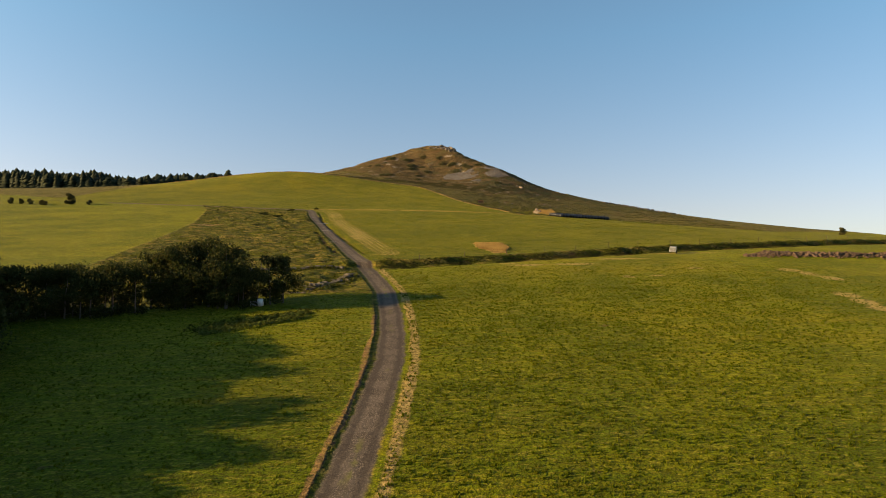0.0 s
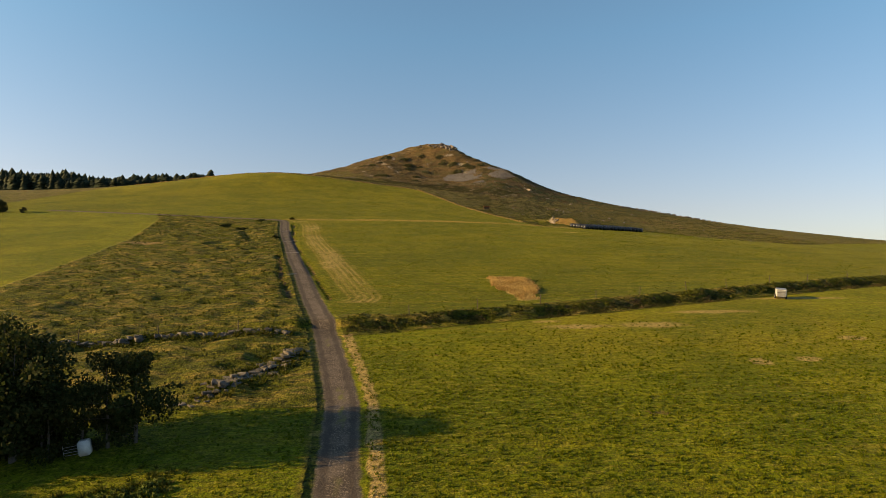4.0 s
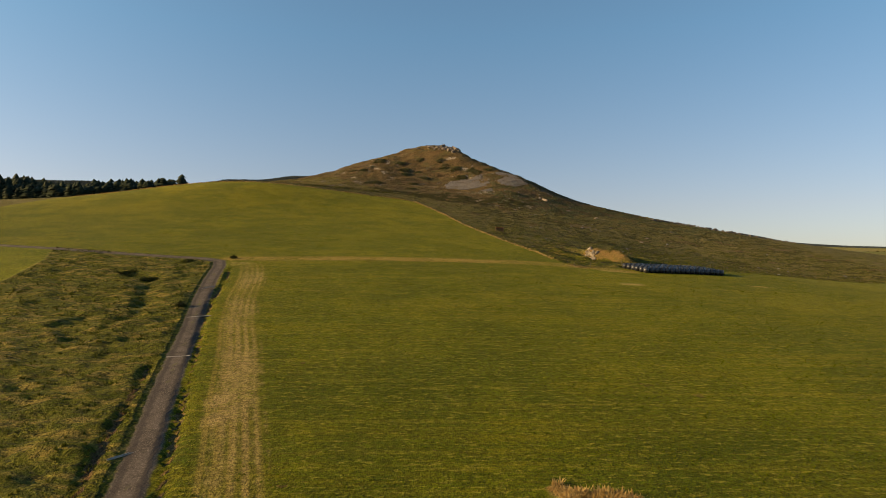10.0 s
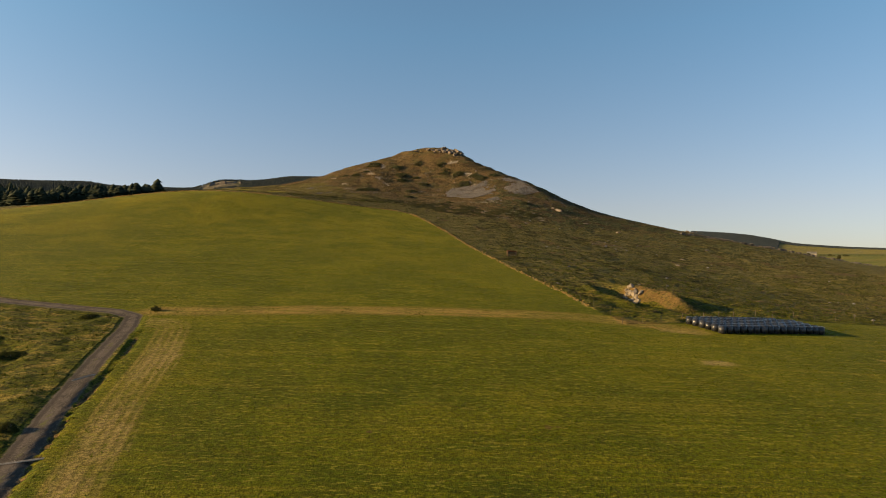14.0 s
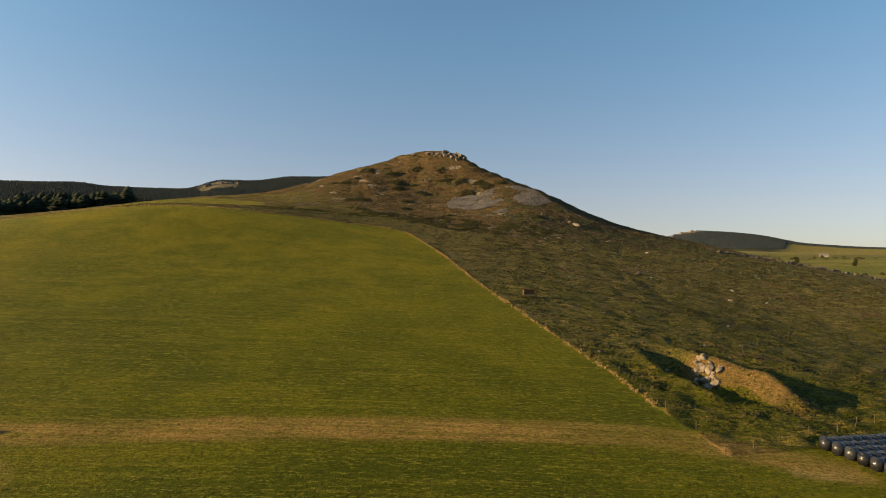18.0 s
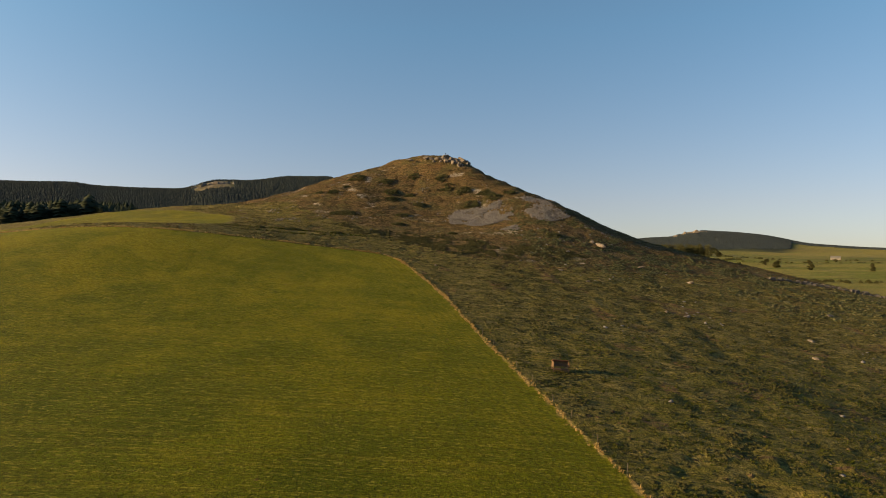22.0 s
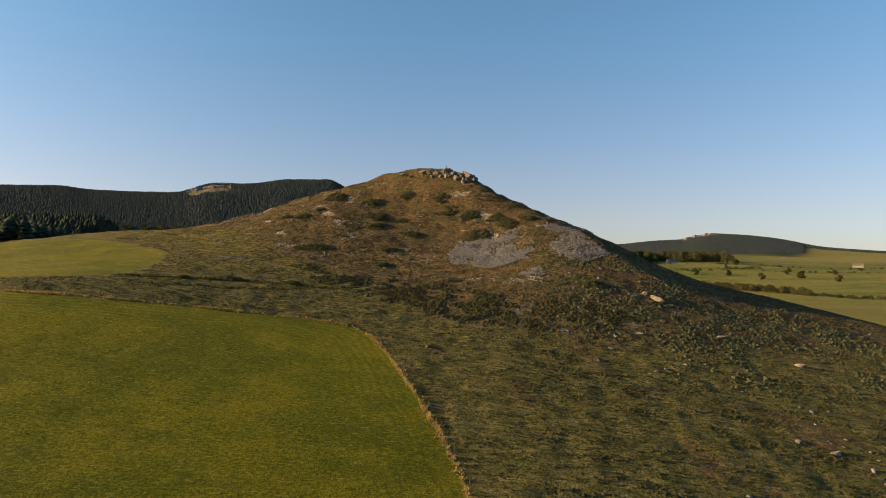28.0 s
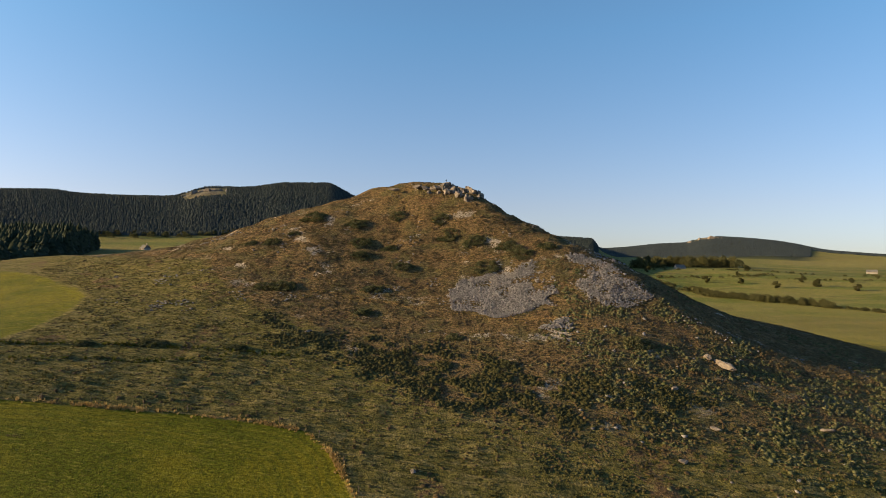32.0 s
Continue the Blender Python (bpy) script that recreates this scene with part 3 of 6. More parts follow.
ROAD = [(-6.5, -60), (-5.6, 10), (-5.1, 30), (-4.7, 42), (-4.5, 52), (-5.0, 60), (-5.8, 68), (-7.6, 81), (-9.9, 90), (-13.0, 102), (-17.0, 114.5), (-23.2, 135),
        (-28.0, 150), (-33.0, 167), (-37.7, 182), (-42.0, 197), (-45.2, 210), (-47.2, 215.6), (-51.5, 218.3), (-58, 219.8), (-70, 223), (-90, 229), (-130, 238)]
BANK = [(-10.6, 103.0), (-4, 103.6), (4, 106.2), (19, 110.6), (35, 116.4), (48, 121.5), (75, 132.5), (107, 148), (160, 172)]
LEFT_DITCH = [(-20.2, 116), (-23.0, 124), (-25.6, 132), (-28.4, 142), (-32.2, 155)]
RIGHT_DITCH = [(-14.6, 115), (-17.0, 122), (-20.2, 132), (-24.0, 143.5), (-28.2, 157), (-32.0, 168), (-36.0, 182), (-39.8, 199), (-42.5, 208)]
STONE_BANK = [(-17.6, 84), (-16.2, 88.4), (-14.8, 91.4), (-13.6, 93.6)]
WALL = [(-46, 96), (-38, 96.8), (-32, 97.4), (-28.6, 98.2), (-24.5, 98.5), (-20.6, 99), (-16.6, 99.9)]
# the mown field's edge against the heath, from the bales up to the corner and away along the top
EDGE = [(28.0, 219), (26.6, 225), (24.9, 231), (23.2, 241), (18.2, 261), (14.3, 276), (10.5, 289.5), (5.9, 307), (0, 329.5), (-4.5, 342), (-9.5, 354.5),
        (-13.0, 361.5), (-17.5, 366), (-24, 366.6), (-36, 365.6), (-50, 363), (-65, 360), (-80, 357), (-110, 352), (-160, 350)]


SHADE_RIDGE = [(39, 442), (43.5, 428), (47, 420), (53, 413.6), (59, 410), (69, 408.6), (81, 407), (96, 402), (115, 394)]
PIT_RIM = [(36.6, 231.5), (33.4, 239.6), (31.5, 244.5), (30.6, 250), (30.6, 258.5)][::-1]
PIT_MOUND = [(38.0, 259.5), (39.2, 251.5), (41.2, 245.5), (43.4, 240.5), (43.6, 235.0)]
HEAP = [(55.5, 110.2), (60, 109.2), (68, 108.4), (78, 108.6), (88, 110.4), (97, 113)]


def swell(x, y):
    u, v = 2 * np.tanh(x / 300.0), 1.6 * np.tanh((y - 300) / 400.0)
    z = sum(c * u ** a * v ** b for (a, b), c in POLY.items())
    for cx, cy, sx, sy, turn, high in SWELLS:
        dx, dy, c, s = x - cx, y - cy, math.cos(turn), math.sin(turn)
        z = z + high / (1 + ((c * dx + s * dy) / sx) ** 2 + ((c * dy - s * dx) / sy) ** 2) ** 1.5
    return z


# the wooded ridge and the mesa on the horizon: bearing in degrees and height of the crest
RIDGE = ((-75, 172), (-50, 176), (-37.2, 188), (-33.6, 193), (-32.8, 187), (-29.6, 186), (-25.4, 188), (-24.4, 192), (-23.8, 204), (-22.1, 217), (-19.9, 215), (-18.4, 218), (-16, 230), (-11.7, 233), (-9.4, 201), (-4, 150), (4, 110), (9.6, 105), (12.7, 100), (13.3, 80), (16, 60))
MESA = ((9, 60), (13, 78), (15.6, 90), (18, 110), (19.9, 117), (21.2, 121), (21.5, 148), (22.7, 158), (23.9, 152), (25.6, 145), (27.7, 129), (29.3, 107), (30.7, 80), (32.4, 70), (34.8, 57), (38, 50), (44, 44))


def distance_land(x, y):
    d = np.hypot(x, y - 288)
    bearing = np.degrees(np.arctan2(x, y - 288))
    q = smooth(-12, 9, bearing)
    right = np.interp(d, (500, 1000, 1300, 2000, 4500), (15, 19, 36, 40, 42)) - 9 * smooth(24, 32, bearing) * smooth(1000, 1500, d) + 3.5 * fbm(x, y, 420, 3) * smooth(400, 900, d)
    left = 70 + 0.035 * np.clip(d - 500, 0, 600)
    z = left * (1 - q) + right * q
    crest = np.interp(bearing, [a for a, _ in RIDGE], [b for _, b in RIDGE])
    z = z + (crest - z) * smooth(880, 1560, d) * (1 - smooth(12.6, 15, bearing)) * (1 - smooth(75, 100, np.abs(bearing)))
    crest = np.interp(bearing, [a for a, _ in MESA], [b for _, b in MESA])
    z = z + np.clip(crest - z, 0, None) * smooth(3000, 3900, d) * smooth(9, 12, bearing) * (1 - smooth(38, 44, bearing))
    return z


def land(x, y):
    """Height of the ground, but for its fine relief."""
    x, y = np.asarray(x, float), np.asarray(y, float)
    w = np.maximum(smooth(560, 760, y), np.maximum(smooth(190, 380, x), smooth(240, 420, -x) * smooth(380, 600, y)))
    z = swell(x, y) * (1 - w) + distance_land(x, y) * w
    d, side, _ = along(BANK, x, y)
    z = z + 0.62 * np.tanh((d * side + 0.8 * fbm(x, y, 3, 2)) / 0.55) * np.exp(-d / 6)
    d, _, _ = along(LEFT_DITCH, x, y)
    z = z - 0.5 * np.exp(-((d + 0.6 * fbm(x, y, 3.5, 2)) / 0.34) ** 2)
    d, _, _ = along(RIGHT_DITCH, x, y)
    z = z - 0.5 * np.exp(-((d + 0.6 * fbm(x, y, 3.5, 2)) / 0.34) ** 2)
    d, _, _ = along(ROAD, x, y)
    z = z - 0.04 * (1 - smooth(1.3, 2.2, d))
    # the old diggings beside the bales: a trench under a steep rim, and the soil thrown up along its far side
    d, side, way = along(PIT_RIM, x, y)
    e = np.where(side > 0, d, -d) + 0.9 * fbm(x, y, 3.0, 2)
    z = z - np.interp(way, (0, 4, 8, 14, 19, 27), (0, 1.9, 3.2, 3.0, 1.4, 0)) * smooth(-0.2, 1.4, e) * (1 - smooth(4.2, 7.8, e))
    z = z + 0.45 * np.exp(-((e + 1.2) / 1.0) ** 2) * smooth(0, 5, way) * (1 - smooth(22, 28, way)) * (d < 6)
    d, side, way = along(PIT_MOUND, x, y)
    z = z + np.interp(way, (0, 5, 10, 19, 24, 27), (0.2, 0.7, 1.4, 2.1, 1.6, 0.4)) * np.exp(-((d + 0.7 * fbm(x, y, 2.5, 2)) / 1.9) ** 2)
    # clods ploughed up along the edge of the lower field
    d, _, way = along(HEAP, x, y)
    z = z + (0.75 + 0.5 * fbm(x, y, 2.2, 2)) * np.exp(-(d / 1.1) ** 2) * smooth(0, 3, way)
    # a low ridge added to the land so that it shades the flank behind
    d, _, way = along(SHADE_RIDGE, x, y)
    z = z + (1.15 + 0.5 * fbm(x, y, 9, 2)) * np.exp(-(d / 4.2) ** 2) * smooth(0, 12, way) * (1 - smooth(62, 90, way))
    d, _, _ = along([(-62, 204), (-54, 200), (-47, 183), (-43, 172)], x, y)
    z = z - 0.6 * np.exp(-(d / 1.3) ** 2) * (0.5 + value_noise(x, y, 5))
    return z


# the summit crag's blocks: place, height of the top, half-sizes, tilt
CRAG = [(-10.0, 474.0, 97.2, 2.0, 1.4, 0.7, 0), (-7.6, 473.4, 96.9, 1.6, 1.4, 0.8, 4), (-4.4, 472.6, 97.2, 2.3, 1.8, 1.3, -4), (-1.4, 472.4, 98.0, 2.3, 2.0, 1.7, -6), (1.0, 472.2, 97.3, 2.0, 2.0, 1.8, 12),
        (3.4, 471.8, 96.6, 2.6, 2.2, 2.0, 14), (6.2, 471.6, 95.6, 2.6, 2.4, 2.0, 16), (8.4, 471.6, 94.6, 1.9, 2.2, 1.9, 16), (-3.4, 470.6, 95.3, 0.9, 0.9, 1.3, 8), (1.2, 469.8, 94.9, 1.5, 1.1, 1.5, 10),
        (3.8, 469.2, 93.6, 1.8, 1.2, 1.5, 20), (6.4, 469.4, 92.6, 1.7, 1.2, 1.3, 22), (-6.4, 471.2, 95.2, 1.2, 0.8, 0.6, 0), (-17.0, 474.8, 96.2, 2.2, 1.2, 0.5, 3), (4.6, 473.2, 96.0, 5.2, 3.2, 3.4, 15), (-1.6, 473.6, 97.4, 3.6, 2.2, 2.2, 0), (8.2, 472.2, 94.3, 2.0, 2.6, 2.6, 10),
        (2.6, 468.2, 95.0, 2.1, 1.6, 2.2, 12), (5.2, 467.6, 94.0, 2.3, 1.7, 2.4, 16), (7.8, 468.4, 93.6, 2.1, 1.9, 2.8, 14), (9.2, 470.6, 93.9, 1.3, 2.1, 2.6, 8), (-0.8, 469.6, 96.0, 1.7, 1.3, 1.6, 4)]
SHRUBS = [(-11.3, 441.9, 2.4, 1.0), (-16.0, 451.8, 2.3, 1.0), (-17.3, 428.3, 2.7, 1.1), (-15.0, 465.3, 2.5, 1.0), (-2.5, 461.1, 2.4, 1.0), (15.7, 447.5, 3.3, 1.4), (9.5, 440.3, 3.2, 1.3), (6.9, 451.3, 2.8, 1.2), (-0.8, 455.1, 2.9, 1.2), (-23.9, 453.6, 2.9, 1.2), (-38.0, 426.8, 3.0, 1.3), (-41.9, 426.7, 2.5, 1.1), (-22.8, 446.6, 2.5, 1.1), (25.8, 446.2, 2.5, 1.1), (-27.0, 462.6, 3.1, 1.3), (-40.4, 467.3, 3.8, 1.4), (-43.6, 457.2, 1.8, 0.8), (-48.7, 453.1, 2.4, 1.0), (-54.3, 453.5, 1.8, 0.8), (-17.9, 415.2, 2.2, 0.9), (1.8, 404.2, 1.8, 0.8), (11.2, 392.9, 1.6, 0.7), (36.3, 402.4, 2.5, 1.0), (-48.7, 388.1, 2.3, 1.0), (-57.6, 383.9, 1.6, 0.7), (-35.4, 390.9, 1.9, 0.8), (19.0, 444.0, 2.7, 1.1)]


# ---- zones of the ground ----
MEADOW_UP = [(-13.4, 105.5), (-4, 104.6), (4, 107.4), (19, 112), (35, 117.8), (48, 123), (75, 134), (107, 149.5), (160, 173), (260, 220), (260, 300), (160, 262), (85, 240), (63, 233),
             (42, 223)] + EDGE + [(-160, 242), (-90, 231), (-58, 221.4), (-48, 218), (-44, 210), (-38, 190), (-31, 163), (-22, 134), (-15, 113)]
MEADOW_LOW = [(-5.1, -80), (400, -80), (400, 270), (260, 214), (160, 170), (107, 146), (75, 130.5), (48, 119), (35, 114), (19, 108), (4, 103.6), (-4, 101), (-10.6, 99), (-8.5, 90), (-6.1, 80), (-4.2, 66),
              (-3.3, 55), (-3.4, 40), (-4.0, 20)]
MEADOW_NEAR = [(-7.6, -80), (-7, 20), (-6.6, 45), (-7, 60), (-9.4, 80), (-20, 80), (-60, 66), (-160, 60), (-160, -80)]
MEADOW_WEST = [(-84, 216), (-79, 200), (-72, 176), (-68, 152), (-64, 120), (-62, 105), (-140, 85), (-300, 85), (-300, 320), (-130, 241), (-92, 231)]
MEADOW_TOP = [(-150, 462), (-118, 449), (-100, 437.5), (-86, 427), (-79, 419), (-74, 406), (-71, 391), (-70, 382), (-76, 374), (-88, 367), (-150, 364)]
STRAW = [(6.6, 128.6), (9.5, 127.0), (11.8, 127.6), (12.2, 124), (13.4, 121.5), (12.6, 117), (11.2, 112.5), (9.6, 111.6), (8.8, 114.5), (8.2, 119), (7.6, 124)]
SCREE = [(0.6, 424.8), (1.6, 431), (4, 434), (8, 437.2), (14.8, 437.8), (19, 440.5), (21.8, 441.6), (22.4, 435), (20.6, 430), (23.8, 423), (23.0, 417.2), (18, 414.8), (12, 414.4), (6, 417), (2.6, 418)]
SCREE_EAST = [(31.5, 442), (34, 444), (37.5, 438.5), (41.3, 432), (45.0, 420.6), (38.4, 417), (32.3, 417.4), (29.4, 421.6), (28.8, 428), (31.8, 430), (33.4, 434), (32, 438)]
SCREE_LOW = [(15.5, 410.8), (24, 410.6), (23.3, 406.2), (16.5, 406)]
CROSS = [(-45, 218.6), (-18.6, 221.2), (1, 222.3), (20, 222.6), (28, 221), (38, 217.2)]


FOOTPATH = [(-34, 427), (-24.4, 424.6), (-17.8, 423), (-11.4, 421.8), (-6.2, 419.7), (1.2, 416.8), (8.3, 413.9), (15, 412), (24.5, 412), (32, 414)]
HEATH_EDGE = [(-120, 484), (-80, 460), (-61, 450), (-51, 433), (-37, 416), (-26, 408), (-16, 392), (0, 374), (20, 368), (50, 372), (90, 384), (160, 398)]


SPRUCE_WOOD = [(-168, 482), (-200, 560), (-262, 700), (-318, 826), (-420, 850), (-520, 760), (-480, 560), (-300, 470), (-220, 452)]


def wooded(x, y):
    """How densely spruce woods cover the land."""
    d, bearing = np.hypot(x, y - 288), np.degrees(np.arctan2(x, y - 288))
    slope = smooth(960, 1010, d) * (1 - smooth(1900, 2000, d)) * (1 - smooth(12.9, 13.3, bearing)) * (1 - smooth(70, 76, -bearing))
    bare = smooth(-24.7, -23.9, bearing) * (1 - smooth(-21.1, -20.3, bearing)) * smooth(1290, 1340, d) * (1 - smooth(1490, 1520, d))
    near_wood = inside(SPRUCE_WOOD, x, y)
    mesa = smooth(3000, 3100, d) * (1 - smooth(4100, 4200, d)) * smooth(11, 14, bearing) * np.maximum(1 - smooth(29.4, 30.4, bearing), smooth(3650, 3700, d) * (1 - smooth(39, 40, bearing)))
    mesa = mesa * (1 - smooth(21.1, 21.3, bearing) * (1 - smooth(22.7, 23.0, bearing)) * smooth(3640, 3700, d))
    return np.maximum(np.maximum(slope * (1 - bare), smooth(-2, 4, near_wood)), mesa)


def meadow(x, y):
    return np.maximum.reduce([inside(p, x, y) for p in (MEADOW_UP, MEADOW_LOW, MEADOW_NEAR, MEADOW_WEST, MEADOW_TOP)])


def zones(x, y, field, lie):
    z = {"field": np.clip(field, -3, 3)}
    d = np.hypot(x, y - 288)
    valley = smooth(470, 560, d) * (0.5 + 6 * fbm(x, y, 260, 3))
    z["field"] = np.where(d > 500, np.clip(valley * 2, -3, 3), z["field"])
    road, _, _ = along(ROAD, x, y)
    z["road"] = np.minimum(road, 9)
    hill = smooth(52, 74, lie) * smooth(330, 400, y) + 0.36 * smooth(225, 260, y) + 0.2 * smooth(285, 340, y)
    brow, side, _ = along(HEATH_EDGE, x, y)
    hill = hill * (0.18 + 0.82 * smooth(-9, 9, brow * side))
    z["tan"] = (0.60 * smooth(225, 270, y) + 0.4 * smooth(300, 345, y)) * (1 - smooth(540, 600, y))
    z["plain"] = smooth(470, 540, d)
    bearing = np.degrees(np.arctan2(x, y - 288))
    z["rock"] = np.maximum(smooth(-24.8, -24.0, bearing) * (1 - smooth(-21.2, -20.4, bearing)) * smooth(1300, 1350, d) * (1 - smooth(1490, 1520, d)), smooth(20.6, 21.0, bearing) * (1 - smooth(23.2, 23.6, bearing)) * smooth(3300, 3400, d))
    z["heath"] = np.clip(hill, 0, 1) * (1 - smooth(540, 640, y)) * (1 - smooth(300, 420, np.abs(x)))
    dry = smooth(-1.0, 0.8, inside(STRAW, x, y) + 2.5 * fbm(x, y, 2.5, 2)) * 1.3
    cross, _, _ = along(CROSS, x, y)
    z["worn"] = (1 - smooth(1.4, 3.4, cross + 1.2 * fbm(x, y, 6, 2))) * (0.65 + 0.5 * value_noise(x, y, 11)) * (1 - smooth(38, 44, x))
    foot, _, _ = along(FOOTPATH, x, y)
    z["worn"] = np.maximum(z["worn"], 0.85 * (1 - smooth(0.35, 1.1, foot + 0.8 * fbm(x, y, 4, 2))))
    dry = np.maximum(dry, 0.35 * (1 - smooth(0.2, 0.9, cross)))
    edge, side, _ = along(EDGE, x, y)
    dry = np.maximum(dry, (1 - smooth(0.15, 0.9, edge)) * (0.35 + 0.5 * value_noise(x, y, 4)))
    strip, side, way = along(RIGHT_DITCH, x, y)
    strip = strip * -side
    dry = np.maximum(dry, smooth(1.6, 3.2, strip) * (1 - smooth(5.5, 9.0, strip)) * (0.30 + 0.36 * value_noise(x, y, 11)) * (y > 112))
    verge, side, _ = along(ROAD, x, y)
    dry = np.maximum(dry, smooth(1.5, 1.9, verge) * (1 - smooth(2.2, 3.0, verge)) * (side < 0) * (y < 100) * (y > 5) * (0.80 + 0.4 * value_noise(x, y, 5)))
    for px, py, rx, ry in ((27, 88.5, 0.9, 1.0), (31.4, 89, 1.2, 0.8), (39.5, 95.5, 1.6, 0.8), (53, 93.5, 1.6, 1.8), (53.9, 90, 1.2, 2.2), (54.8, 86, 1.3, 2.0), (49, 74, 1.3, 2.0), (48.4, 70, 1.2, 2.2), (48, 66.5, 1.4, 1.8), (-19.2, 139.5, 1.5, 2.6), (-20.4, 143.5, 1.7, 3.0), (11, 103.9, 2.2, 0.7), (14, 101.2, 5, 1.3), (22, 101.4, 5, 1.8), (31, 107.5, 7, 1.2), (46, 115.5, 9, 1.2), (34, 200, 3, 1.5), (60, 205, 3, 1.2), (36, 216, 5, 2.0), (-66, 170, 6, 3)):
        dry = np.maximum(dry, (1.25 if px > 26 and py < 100 else 0.85) * np.exp(-((x - px) / rx) ** 2 - ((y - py) / ry) ** 2))
    sight = np.degrees(np.arctan2(x, y - 288))
    plain_dry = smooth(480, 620, d) * (0.05 + 0.5 * value_noise(x * 0.6, y + 90, 170))
    dry = np.where(d > 480, np.maximum(dry, plain_dry), dry)
    z["gold"] = np.clip((1 - smooth(620, 740, d)) * (0.5 + 0.6 * value_noise(x, y, 60)) + 0.9 * smooth(25.5, 28, sight) * smooth(1900, 2300, d), 0, 1)
    z["dry"] = dry
    z["lane"] = np.where((y > 112) & (y < 222), np.clip(strip, -1, 14), -1.0)
    bank, side, _ = along(BANK, x, y)
    soil = 0.42 * (1 - smooth(0.3, 1.0, bank)) * (x < 165) * value_noise(x, y, 6) * 1.4
    for ditch, w in ((LEFT_DITCH, 0.6), (RIGHT_DITCH, 0.5)):
        d2, _, _ = along(ditch, x, y)
        soil = np.maximum(soil, 0.75 * (1 - smooth(0.15, w, np.abs(d2 + 0.6 * fbm(x, y, 3.5, 2)))))
    verge, side, _ = along([(-6.9, 30), (-6.4, 45), (-6.9, 60), (-7.6, 68)], x, y)
    soil = np.maximum(soil, 0.8 * (1 - smooth(0.1, 0.55, verge)))
    d2, side, way = along(PIT_RIM, x, y)
    soil = np.maximum(soil, 0.62 * smooth(-0.2, 0.4, d2 * side) * (1 - smooth(1.6, 2.6, d2)) * smooth(3, 6, way) * (1 - smooth(20, 26, way)))
    d2, side, way = along(PIT_MOUND, x, y)
    z["ochre"] = smooth(4, 9, way) * (1 - smooth(24, 27, way)) * (1 - smooth(2.0, 3.6, d2 + 2.2 * fbm(x, y, 4, 2) - 0.8 * (side < 0))) * (0.55 + 0.6 * value_noise(x, y, 3))
    d2, _, _ = along(HEAP, x, y)
    soil = np.maximum(soil, 0.8 * (1 - smooth(0.8, 1.8, d2)))
    z["soil"] = np.maximum(soil, 0.52 * smooth(0.70, 0.85, value_noise(x + 50, y, 7)) * smooth(225, 260, y) * (z["field"] < -1))
    # paler uphill: golden grass, plus its brightness at grazing view put into the colour
    z["pale"] = np.clip(0.9 * smooth(84, 96, y) * smooth(2, 10, x) * (1 - smooth(36, 52, x)) * (inside(MEADOW_LOW, x, y) > 0) * (0.4 + 0.8 * value_noise(x, y, 5)) + 0.12 * smooth(110, 130, y) + 0.85 * smooth(255, 340, y) + smooth(480, 560, d) * (0.25 + 0.8 * value_noise(x * 0.5, y, 130)), 0, 1)
    z["tan"] = np.where(inside(MEADOW_TOP, x, y) > 0, 0.6, z["tan"])
    z["field"] = np.where(inside(MEADOW_TOP, x, y) > 0, np.minimum(z["field"], 0.02 + 0.10 * value_noise(x, y, 9)), z["field"])
    z["lush"] = smooth(-1, 1, inside(MEADOW_UP, x, y)) * (1 - 0.8 * smooth(270, 350, y))
    z["rim"] = np.where(field > 0, np.clip(edge, 0, 25), 0.0)
    z["wood"] = wooded(x, y)
    return z


def relief(x, y, field, lie):
    """The ground with its fine relief: tussocks in the grazing, hummocks on the heath."""
    rough = 1 - smooth(-1.5, 0.5, field)
    road, _, _ = along(ROAD, x, y)
    rough = rough * smooth(1.6, 3.0, road)
    z = lie + 0.05 * fbm(x, y, 3.0, 2) * smooth(1.4, 2.2, road)
    z = z + rough * ((0.95 - 0.5 * smooth(230, 300, y)) * fbm(x * 0.85, y, 2.0, 2) + (0.6 - 0.25 * smooth(300, 350, y)) * fbm(x + 90, y, 9, 3))
    hill = smooth(60, 78, lie) * smooth(380, 410, y) * (1 - smooth(540, 620, y))
    terrace = np.sin(lie * 1.9 + 5 * fbm(x, y, 30, 2)) * 0.22
    return z + hill * (1.5 * fbm(x, y, 9, 4) + terrace)


def steps(knots):
    """Grid lines: (to, step) pairs, each stretch with its own step; a third entry lets the step grow."""
    out = [knots[0]]
    for to, step, *grow in knots[1]:
        g = grow[0] if grow else 1.0
        while out[-1] < to - step * 0.5:
            out.append(out[-1] + step)
            step *= g
    return np.array(out)


GX = np.concatenate([-steps((100.0, [(4600, 1.6, 1.06)]))[::-1], steps((-98.6, [(-52, 1.1), (3, 0.5), (27, 0.9), (50, 0.55), (60, 0.9), (125, 1.1)])), steps((126.5, [(4600, 1.6, 1.06)]))])
GY = np.concatenate([-steps((20.0, [(3000, 8, 1.3)]))[::-1], steps((-15.0, [(24, 4), (125, 0.55), (262, 0.65), (475, 1.0)])), steps((476.2, [(4950, 1.3, 1.028)]))])
_x, _y = np.meshgrid(GX, GY)
_x, _y = _x.ravel(), _y.ravel()
_i = np.arange(len(_x)).reshape(len(GY), len(GX))
_lie, _field = land(_x, _y), meadow(_x, _y)
_z = relief(_x, _y, _field, _lie)
GRID = {"z": _z.reshape(_i.shape), "field": _field.reshape(_i.shape)}


